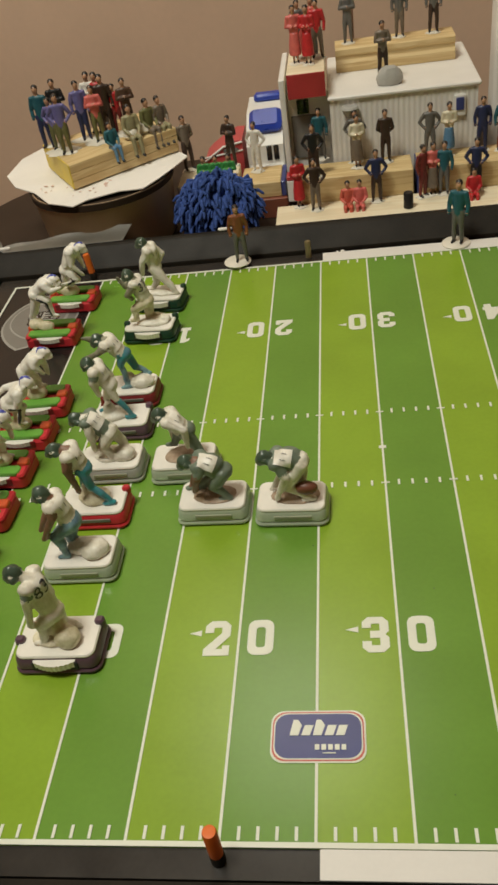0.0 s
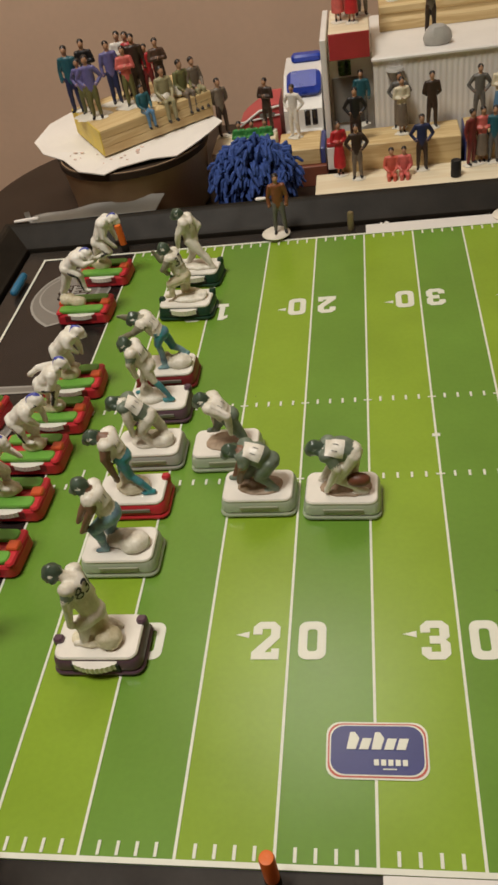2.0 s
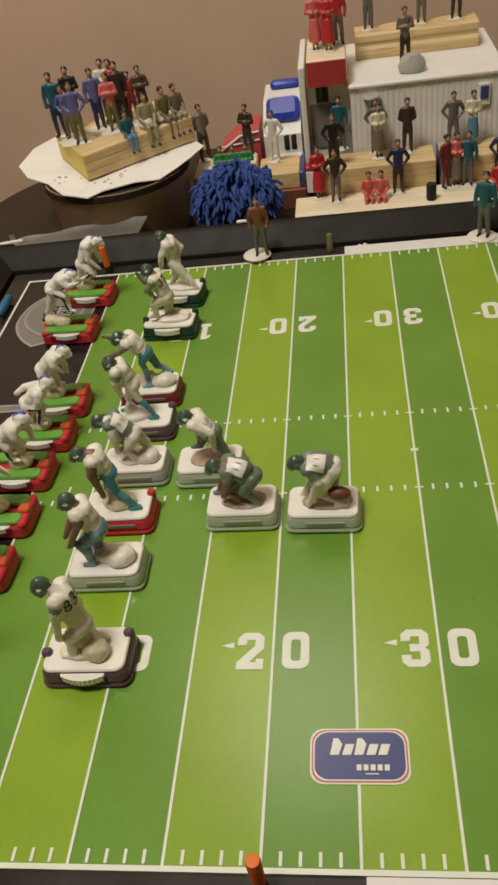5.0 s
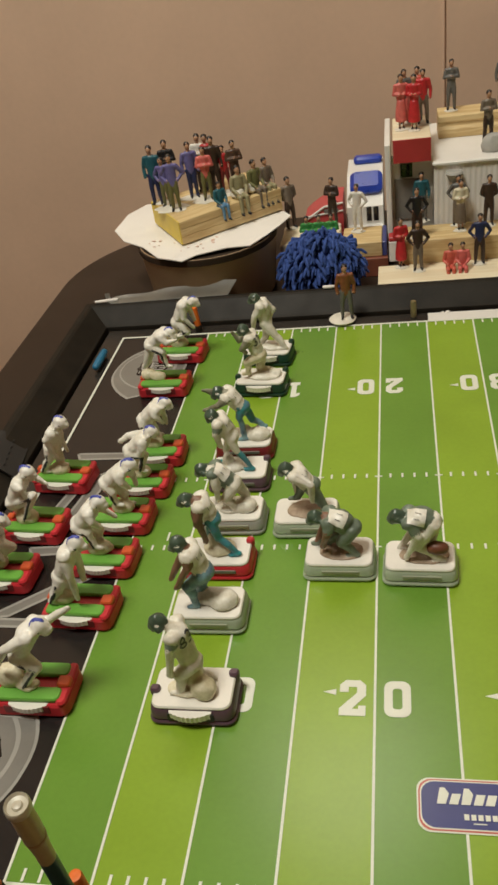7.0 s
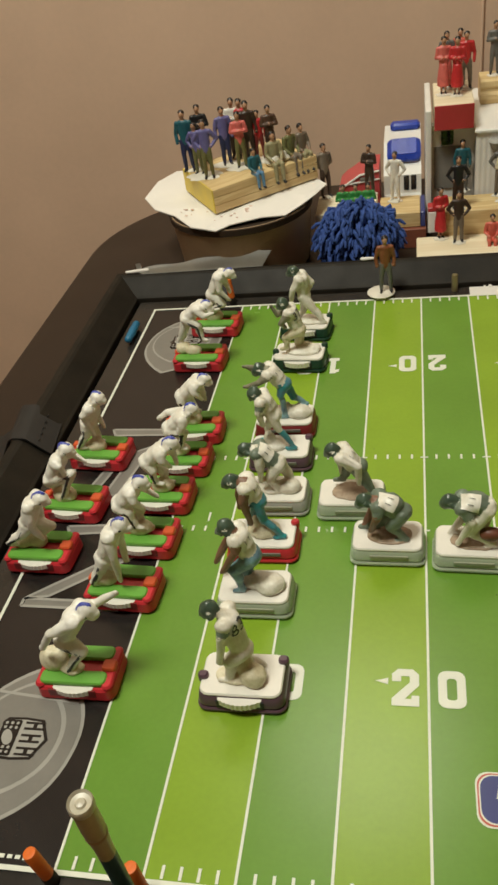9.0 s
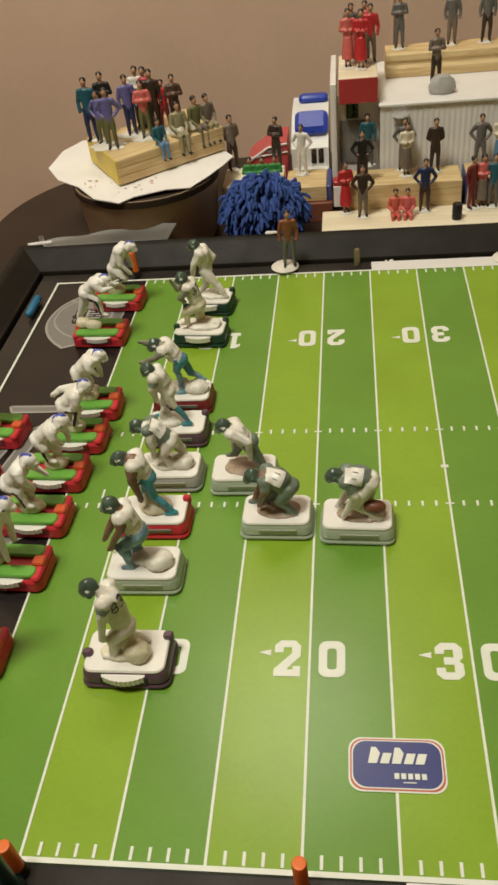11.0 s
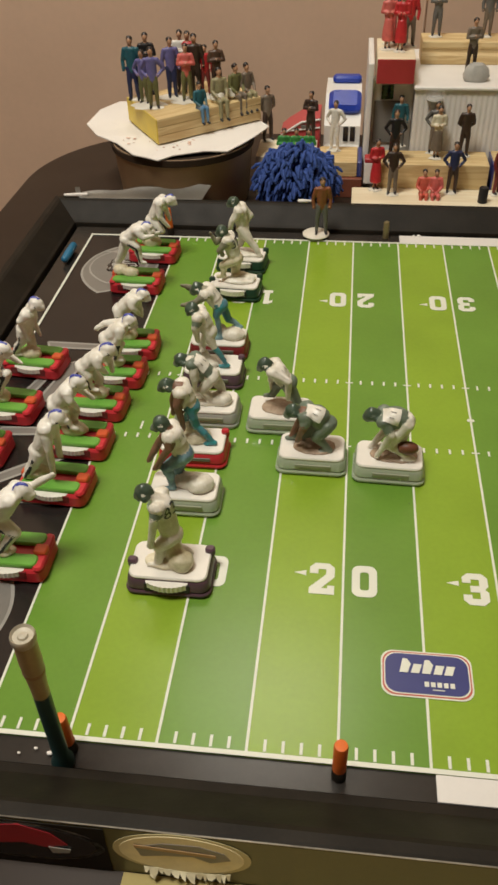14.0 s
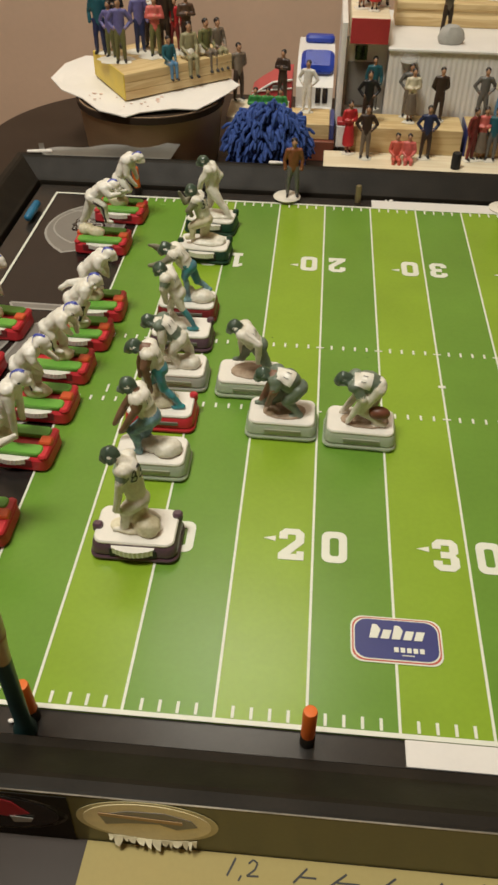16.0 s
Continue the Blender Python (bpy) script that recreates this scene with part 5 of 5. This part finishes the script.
def building():
    t = thing("toy_building", "white plastic toy building with ribbed wall and side tower", "toy building")
    y0, y1, zr = 0.590, 0.712, 0.0785
    bm = bmesh.new()
    n = 110
    front = []
    for k in range(n + 1):
        x = 0.1875 + (0.3115 - 0.1875) * k / n
        front.append((x, y0 - 0.00028 * (1 if (k // 2) % 2 else 0)))
    pts = front + [(0.3115, y1), (0.1875, y1)]
    slab(bm, pts, TABLE_Z, zr - 0.003)
    part("ribbed_wall", bm, M_WHITEB, t, smooth=False)
    bm = bmesh.new()
    puck(bm, 0.128, 0.128, zr - 0.0032, zr, 0.002, 0.0009, (0.2500, 0.6515, 0))
    part("roof", bm, M_WHITEB, t)
    # tower with an open bay
    bm = bmesh.new()
    puck(bm, 0.0050, 0.090, TABLE_Z, 0.0960, 0.001, 0.0006, (0.1480, 0.637, 0), n=3)
    part("tower_wall", bm, M_WHITEB, t)
    bm = bmesh.new()
    puck(bm, 0.036, 0.010, TABLE_Z, 0.0800, 0.0006, 0.0004, (0.1690, 0.609, 0), n=3)
    part("bay_back", bm, M_WHITEB, t)
    bm = bmesh.new()
    puck(bm, 0.026, 0.0012, 0.025, 0.0620, 0.0004, 0.0002, (0.1660, 0.6032, 0), n=3)
    part("bay_door", bm, M_GREYGATE, t, "grey door panel")
    bm = bmesh.new()
    puck(bm, 0.0105, 0.0014, 0.0635, 0.0755, 0.0004, 0.0002, (0.1640, 0.6030, 0), n=3)
    part("bay_window", bm, M_GLASSD, t, "dark window")
    bm = bmesh.new()
    puck(bm, 0.0095, 0.0030, 0.0520, 0.0690, 0.0006, 0.0004, (0.2965, 0.5885, 0), n=3)
    part("window_frame", bm, M_WHITEB, t)
    bm = bmesh.new()
    puck(bm, 0.0065, 0.0012, 0.0570, 0.0672, 0.0004, 0.0002, (0.2965, 0.5867, 0), n=3)
    part("window_pane", bm, M_NAVY, t, "dark blue pane")
    bm = bmesh.new()
    lathe(bm, [(0.0001, 0), (0.004, 0.001), (0.0075, 0.008), (0.0065, 0.0095), (0.0001, 0.0085)], n=18, at=(0.2045, 0.5855, 0.0610))
    part("wall_lamp", bm, M_GREYPEB, t, "grey cone-shaped wall fixture")


building()
t = thing("wood_block", "pine block with red painted end resting on the tower", "wood block")
block("block_body", (0.0325, 0.072, 0.0200), (0.1690, 0.626, 0.0802), M_PALEW, t)
block("painted_end", (0.0323, 0.001, 0.0198), (0.1690, 0.5894, 0.0803), M_REDW, t, "red painted end", 0.0002, 0.0003)
t = thing("wood_block", "grooved pine moulding lying on the white roof", "wood block")
bm = bmesh.new()
prof = [(0.658, 0.0788), (0.658, 0.0860), (0.6605, 0.0885), (0.6605, 0.0915), (0.659, 0.0930), (0.659, 0.0975), (0.6605, 0.0985), (0.690, 0.0985), (0.6905, 0.0975), (0.6905, 0.0788)]
loft(bm, [[(x, y, z) for y, z in prof] for x in (0.1945, 0.1953, 0.2998, 0.3005)])
part("moulding", bm, M_PINE, t, smooth=False)
bm = bmesh.new()
ball(bm, (0.2395, 0.6080, 0.0835), (0.0115, 0.0080, 0.0100), 0, 16)
for v in bm.verts:
    v.co += v.normal * noise.noise(v.co * 300) * 0.0015
    v.co.z = max(v.co.z, 0.0787)
tagged(mesh_object("clay_lump", bm, M_GREYPEB), "lump of grey white clay on the roof edge", "clay lump")
bm = bmesh.new()
lathe(bm, [(0.0001, 0), (0.0040, 0.0003), (0.0040, 0.0125), (0.0036, 0.0132), (0.0030, 0.0128), (0.0001, 0.0126)], n=18, at=(0.2480, 0.5215, 0.0036))
tagged(mesh_object("black_cap", bm, M_RUBBER), "small black plastic cap standing on the plank", "cap")
bm = bmesh.new()
puck(bm, 0.05, 0.03, TABLE_Z, 0.13, 0.004, 0.002, (0.358, 0.66, 0))
tagged(mesh_object("pale_box", bm, M_PAPER), "tall pale box beside the toy building", "box")


def toy_vehicle():
    t = thing("toy_vehicle", "white toy emergency vehicle with blue roof lights", "toy vehicle")
    bm = bmesh.new()
    prof = [(0.622, TABLE_Z), (0.622, 0.0330), (0.630, 0.0390), (0.655, 0.0530), (0.700, 0.0550), (0.704, 0.049), (0.704, TABLE_Z)]
    loft(bm, [[(x, y, z) for y, z in prof] for x in (0.1080, 0.1095, 0.1405, 0.1420)])
    part("body", bm, M_WHITEB, t, smooth=False)
    bm = bmesh.new()
    puck(bm, 0.0305, 0.026, 0, 0.0105, 0.006, 0.004, (0, 0, 0))
    for v in bm.verts:
        v.co = pose(0.1265, 0.644, 0.0450, 30) @ v.co
    part("roof_light", bm, M_BLUEL, t, "glossy blue clear light bar")
    bm = bmesh.new()
    puck(bm, 0.028, 0.012, 0, 0.007, 0.004, 0.002, (0.1275, 0.688, 0.0540))
    part("roof_light", bm, M_BLUEL, t, "glossy blue clear light bar")
    for x in (0.1285, 0.1350):
        bm = bmesh.new()
        puck(bm, 0.0048, 0.0014, 0.0190, 0.0325, 0.0004, 0.0002, (x, 0.6217, 0), n=3)
        part("window", bm, M_GLASSD, t, "dark window slot")
    bm = bmesh.new()
    puck(bm, 0.034, 0.010, 0.0110, 0.0155, 0.002, 0.0012, (0.1250, 0.619, 0))
    part("bumper", bm, M_WHITEB, t)


toy_vehicle()


def red_toy():
    t = thing("toy_car", "red and white toy car with sloping bonnet", "toy car")
    bm = bmesh.new()
    prof = [(0.066, TABLE_Z), (0.066, 0.0220), (0.072, 0.0270), (0.086, 0.0355), (0.096, 0.0400), (0.1040, 0.0400), (0.1040, TABLE_Z)]
    loft(bm, [[(x, y, z) for x, z in prof] for y in (0.6225, 0.6240, 0.662, 0.6635)])
    part("body", bm, M_CARRED, t, smooth=False)
    bm = bmesh.new()
    tube(bm, (0.068, 0.6222, 0.0240), (0.0865, 0.6222, 0.0358), 0.0011, 0.0011, 0, 8)
    tube(bm, (0.0865, 0.6222, 0.0358), (0.1035, 0.6222, 0.0385), 0.0011, 0.0011, 0, 8)
    tube(bm, (0.068, 0.6222, 0.0270), (0.1035, 0.6222, 0.0310), 0.0009, 0.0009, 0, 8)
    part("trim_line", bm, M_WHITEB, t, "white trim line")
    bm = bmesh.new()
    puck(bm, 0.014, 0.0012, 0.0300, 0.0335, 0.001, 0.0003, (0.0930, 0.6219, 0))
    part("side_window", bm, M_GREYGATE, t, "dark side window")


red_toy()
plank("wood_block", "low pale block behind the duster", 0.050, 0.103, 0.556, 0.600, TABLE_Z, 0.0270, M_PALEW)


# ---- small painted figures ----
_paint = {}


def paint(name, color):
    if name not in _paint:
        _paint[name] = mat("paint_" + name, color, 0.42, var=0.18, scale=250, fine=1200, bump=0.15)
    return _paint[name]


COL = dict(navy=(0.020, 0.028, 0.085), black=(0.014, 0.013, 0.014), brown=(0.085, 0.045, 0.028), rust=(0.22, 0.075, 0.030), red=(0.50, 0.025, 0.030), pink=(0.62, 0.14, 0.12), coral=(0.60, 0.12, 0.08),
           teal=(0.018, 0.105, 0.135), green=(0.05, 0.26, 0.06), olive=(0.145, 0.145, 0.055), khaki=(0.30, 0.27, 0.15), white=(0.76, 0.73, 0.66), grey=(0.13, 0.125, 0.115), taupe=(0.17, 0.135, 0.10),
           lilac=(0.14, 0.13, 0.32), skyblue=(0.10, 0.22, 0.36), cream=(0.66, 0.60, 0.44), dkbrown=(0.045, 0.026, 0.018), maroon=(0.17, 0.025, 0.022), yellow=(0.62, 0.48, 0.10))
FACE = paint("face", (0.48, 0.27, 0.16))
HAIR = paint("hair", (0.018, 0.013, 0.011))


def mini_mesh(kind, top, low, shoes="black", seed=0):
    """A small standing or seated painted figure, one plain mesh, 43 mm high, facing -y."""
    rnd = random.Random(seed)
    bm = bmesh.new()
    mm = 0.001
    V = lambda x, y, z: Vector((x, y, z)) * mm
    sit = kind.startswith("sit")
    h = 0 if not sit else -12
    if sit:
        hip, lx = 9, 2.4
        for s in (-1, 1):
            tube(bm, V(s * 2.2, 0, 8), V(s * 2.6, -9, 8.5), 2.5 * mm, 2.0 * mm, 1, 9)
            tube(bm, V(s * 2.6, -9, 8.5), V(s * 2.6, -9.5, -3 if kind == "sit" else 1), 1.9 * mm, 1.4 * mm, 1, 9)
            tube(bm, V(s * 2.6, -9, -4 if kind == "sit" else 1), V(s * 2.8, -12, -4.3 if kind == "sit" else 1), 1.3 * mm, 1.2 * mm, 3, 7)
        h = -13
    elif kind == "skirt":
        lathe(bm, [(0.0001, 0.006), (0.0052, 0.0061), (0.0048, 0.014), (0.0036, 0.023), (0.0001, 0.024)], 1, 14)
        for s in (-1, 1):
            tube(bm, V(s * 1.5, 0, 8), V(s * 1.6, 0, 1.5), 1.1 * mm, 0.9 * mm, 4, 8)
            tube(bm, V(s * 1.6, 0.5, 1), V(s * 1.9, -2.6, 0.8), 1.0 * mm, 0.9 * mm, 3, 7)
    else:
        spread = rnd.uniform(1.9, 3.0)
        for s in (-1, 1):
            kn = V(s * (spread + 0.2), -0.8 + rnd.uniform(-0.6, 0.6), 12)
            tube(bm, V(s * 1.9, 0, 22), kn, 2.5 * mm, 1.9 * mm, 1, 9)
            tube(bm, kn, V(s * (spread + 0.5), 0.3, 2), 1.9 * mm, 1.5 * mm, 1, 9)
            tube(bm, V(s * (spread + 0.5), 0.8, 1.1), V(s * (spread + 1.0), -3.0, 0.9), 1.2 * mm, 1.1 * mm, 3, 7)
    tube(bm, V(0, 0, 22 + h), V(0, 0.2, 33 + h), 3.7 * mm, 4.3 * mm, 0, 12, 0.72)
    ball(bm, V(0, 0.2, 34.5 + h), (5.0 * mm, 2.9 * mm, 2.6 * mm), 0, 12)
    arms = {"stand": ((6.6, 0.5, 27), (6.2, -1.2, 21)), "hips": ((8.8, 1.5, 28), (4.6, -1.0, 23.5)), "cross": ((6.4, -1.0, 28.5), (0.5, -4.0, 29.5)), "skirt": ((6.0, 0, 28), (1.8, -3.8, 28)),
            "sit": ((6.2, -1, 27.5), (3.5, -6.5, 24)), "sitlow": ((6.2, -1, 27.5), (2.5, -6, 25)), "back": ((6.6, 1.8, 27), (2.0, 3.8, 23))}[kind]
    for s in (-1, 1):
        sh, e, ha = V(s * 4.6, 0.2, 34.6 + h), V(s * arms[0][0], arms[0][1], arms[0][2] + h), V(s * arms[1][0], arms[1][1], arms[1][2] + h)
        tube(bm, sh, e, 1.9 * mm, 1.5 * mm, 0, 9)
        tube(bm, e, ha, 1.5 * mm, 1.2 * mm, 0, 9)
        ball(bm, ha, 1.3 * mm, 4, 8)
    tube(bm, V(0, 0, 36 + h), V(0, -0.2, 38.5 + h), 1.5 * mm, 1.4 * mm, 4, 8)
    ball(bm, V(0, -0.4, 40.2 + h), (2.1 * mm, 2.4 * mm, 2.8 * mm), 4, 12)
    ball(bm, V(0, 0.5, 41.6 + h), (2.5 * mm, 2.6 * mm, 2.3 * mm), 2, 12)
    for v in bm.verts:
        v.co += v.normal * noise.noise(v.co * 300 + Vector((seed * 0.37, 0, 0))) * 0.0003
    return mould(bm, "mini_figure", [paint(top, COL[top]), paint(low, COL[low]), HAIR, paint(shoes, COL[shoes]), FACE], 0.00055, 2)


def glue(x, y, z, r, seed):
    """Dried glue under a figure's feet."""
    rnd = random.Random(seed)
    bm = bmesh.new()
    pts = [(x + r * (1 + rnd.uniform(-0.25, 0.25)) * math.cos(a), y + r * 0.75 * (1 + rnd.uniform(-0.25, 0.25)) * math.sin(a)) for a in [2 * math.pi * k / 16 for k in range(16)]]
    loft(bm, [[(px, py, z) for px, py in pts], [(x + (px - x) * 0.96, y + (py - y) * 0.96, z + 0.0006) for px, py in pts], [(x + (px - x) * 0.7, y + (py - y) * 0.7, z + 0.0013) for px, py in pts]])
    tagged(mesh_object("glue_blob", bm, M_GLUE), "dried white glue under a small figure", "glue", "glue blobs")


def mini(x, y, z, kind, top, low, turn=0, label="", size=1.0, blob=True, shoes="black", tilt=0):
    seed = int(x * 10000) + int(y * 3000)
    ob = new("miniature_figure", mini_mesh(kind, top, low, shoes, seed))
    words = {"stand": "standing with arms down", "hips": "standing hands on hips", "cross": "standing with folded arms", "skirt": "standing in a skirt", "sit": "sitting", "sitlow": "sitting low", "back": "standing hands behind back"}[kind]
    nice = {"taupe": "grey-brown", "dkbrown": "dark brown", "lilac": "blue-violet"}
    tagged(ob, label or "small painted plastic figure in %s, %s" % (nice.get(top, top), words), "miniature figure", "miniature spectators")
    ob.matrix_basis = pose(x, y, z + (0.0008 if blob else 0), tilt, 0, turn) @ Matrix.Diagonal((size, size, size, 1))
    if blob:
        glue(x, y - 0.001, z, 0.0062, seed)
    return ob


# two figures on the far ledge
def disc_stand(x, y, z):
    bm = bmesh.new()
    lathe(bm, [(0.0001, 0), (0.0105, 0), (0.0108, 0.0008), (0.0098, 0.0016), (0.0001, 0.0018)], n=24, at=(x, y, z))
    tagged(mesh_object("disc_stand", bm, M_GLUE), "round white stand under a small figure", "stand", "figure stands")


disc_stand(0.1095, FAR + 0.0085, 0.0024)
mini(0.1135, FAR + 0.0075, 0.0040, "stand", "rust", "grey", 5, size=1.05, blob=False)
disc_stand(0.2785, FAR + 0.0105, 0.0006)
mini(0.2795, FAR + 0.0095, 0.0022, "stand", "teal", "grey", -25, size=1.12, blob=False)

# on the plank
PL = 0.0036
for row in ((0.1572, 0.5445, "skirt", "red", "red", 20), (0.1715, 0.5345, "hips", "dkbrown", "taupe", 0), (0.2230, 0.540, "hips", "navy", "dkbrown", 0), (0.2615, 0.540, "stand", "maroon", "maroon", 40),
            (0.2700, 0.543, "skirt", "pink", "taupe", 10), (0.2790, 0.542, "stand", "teal", "grey", -10), (0.3050, 0.542, "hips", "navy", "black", -10)):
    mini(row[0], row[1], PL, *row[2:])
for x, top in ((0.1985, "coral"), (0.2085, "pink"), (0.3020, "red")):
    mini(x, 0.532, PL - 0.0045, "sitlow", top, top, 0, blob=False, size=0.92)

# on the blocks in front of the building
for row in ((0.1768, 0.595, "stand", "teal", "grey", 0), (0.1716, 0.5545, "hips", "black", "dkbrown", 0), (0.2075, 0.579, "hips", "grey", "taupe", 0), (0.2088, 0.566, "skirt", "cream", "taupe", 10),
            (0.2330, 0.572, "back", "dkbrown", "dkbrown", 0), (0.2705, 0.575, "hips", "grey", "grey", 0), (0.2860, 0.572, "skirt", "cream", "skyblue", 0), (0.3140, 0.576, "stand", "navy", "navy", 0), (0.3300, 0.572, "stand", "teal", "rust", 0)):
    mini(row[0], row[1], 0.0249, *row[2:])

# on the moulding and roof
for x, top, low in ((0.2070, "grey", "grey"), (0.2530, "grey", "taupe"), (0.2830, "grey", "dkbrown")):
    mini(x, 0.676, 0.0986, "cross" if x < 0.22 else "stand", top, low, 0)
mini(0.2345, 0.6135, 0.0840, "cross", "taupe", "dkbrown", 10, blob=False)

# on the tower
for row in ((0.1620, 0.640, "cross", "grey", "pink", 10), (0.1735, 0.645, "stand", "coral", "grey", -10), (0.1590, 0.622, "skirt", "pink", "pink", 10), (0.1700, 0.616, "skirt", "red", "red", -10), (0.1780, 0.632, "stand", "red", "taupe", 0)):
    mini(row[0] + 0.002, row[1], 0.1003, *row[2:], size=1.04)

# round the duster
for row in ((0.0570, 0.596, 0.0271, "back", "taupe", "dkbrown", 30), (0.0965, 0.5965, 0.0271, "cross", "dkbrown", "dkbrown", -20), (0.1190, 0.595, 0.0197, "hips", "white", "white", -20)):
    mini(*row, shoes="black" if row[4] != "white" else "white", size=1.1 if row[0] < 0.07 else 1.0)
for x in (0.0745, 0.0855, 0.0965):
    mini(x, 0.567, 0.0271 - 0.018, "cross", "green", "green", 0, blob=False, size=0.9)

# on the yellow-ended block
def on_block(u, v, kind, top, low, turn, z=0.0207, **kw):
    p = BLOCK_M @ Vector((u, v, z))
    mini(p.x, p.y, p.z, kind, top, low, turn, **kw)


BT = 0.0690
for x, y, kind, top, low, turn, size in ((-0.0593, 0.5736, "stand", "teal", "navy", 0, 1.2), (-0.0500, 0.5920, "cross", "black", "grey", 10, 1.17), (-0.0371, 0.5520, "hips", "lilac", "olive", 10, 1.12), (-0.0480, 0.5640, "hips", "lilac", "olive", -10, 1.0),
                                         (-0.0265, 0.5822, "stand", "lilac", "navy", 20, 1.14), (-0.0210, 0.6000, "cross", "white", "dkbrown", 0, 1.18), (-0.0113, 0.5720, "cross", "pink", "olive", 10, 1.08), (-0.0060, 0.5869, "stand", "dkbrown", "dkbrown", 10, 1.18),
                                         (-0.0140, 0.5990, "stand", "red", "grey", 0, 1.16), (0.0025, 0.5900, "stand", "red", "maroon", 0, 0.96), (0.0131, 0.5860, "cross", "brown", "dkbrown", 15, 1.06)):
    mini(x, y, BT, kind, top, low, turn, size=size, blob=False)
for row in ((0.046, 0.006, "sit", "teal", "skyblue", 40, 0.92), (0.068, 0.009, "sit", "khaki", "khaki", 30, 1.16), (0.087, 0.012, "sit", "olive", "taupe", 45, 1.14), (0.099, 0.012, "sit", "taupe", "khaki", 40, 1.1)):
    on_block(*row[:6], z=0.0135, blob=False, size=row[6])
for x, y, r in ((-0.0420, 0.5580, 0.0150), (-0.0560, 0.5760, 0.0085), (-0.0130, 0.5740, 0.0140), (-0.0290, 0.5840, 0.0120), (0.0040, 0.5880, 0.0120), (0.0180, 0.5890, 0.0090)):
    glue(x, y, 0.0687, r, int(x * 9000))
for x, y, z in ((0.0150, 0.5710, 0.0687), (0.0240, 0.5820, 0.0687)):
    bm = bmesh.new()
    ball(bm, (x, y, z + 0.004), (0.007, 0.005, 0.0055), 0, 14)
    for v in bm.verts:
        v.co += v.normal * noise.noise(v.co * 220) * 0.0025
        v.co.z = max(v.co.z, z)
    tagged(mesh_object("glue_heap", bm, M_GLUE), "lumpy heap of dried white glue behind sitting figures", "glue", "glue heaps")

# bits of paper and fluff
bm = bmesh.new()
tube(bm, (0.094, 0.4835, 0.0169), (0.103, 0.4830, 0.0172), 0.0016, 0.0012, 0, 8)
tagged(mesh_object("paper_bit", bm, M_PAPER), "small white paper bit on the frame rim", "scrap")
for k, (x, y, r) in enumerate(((0.192, FAR + 0.0145, 0.0012), (0.188, FAR + 0.0150, 0.0007), (0.030, -0.0085, 0.0009), (0.024, -0.0070, 0.0006), (0.018, -0.0095, 0.0005))):
    bm = bmesh.new()
    ball(bm, (x, y, 0.0004 + r * 0.4), (r * 1.4, r, r * 0.7), 0, 8)
    tagged(mesh_object("lint_speck", bm, M_PAPER), "tiny pale fluff speck on the black ledge", "speck", "fluff specks")
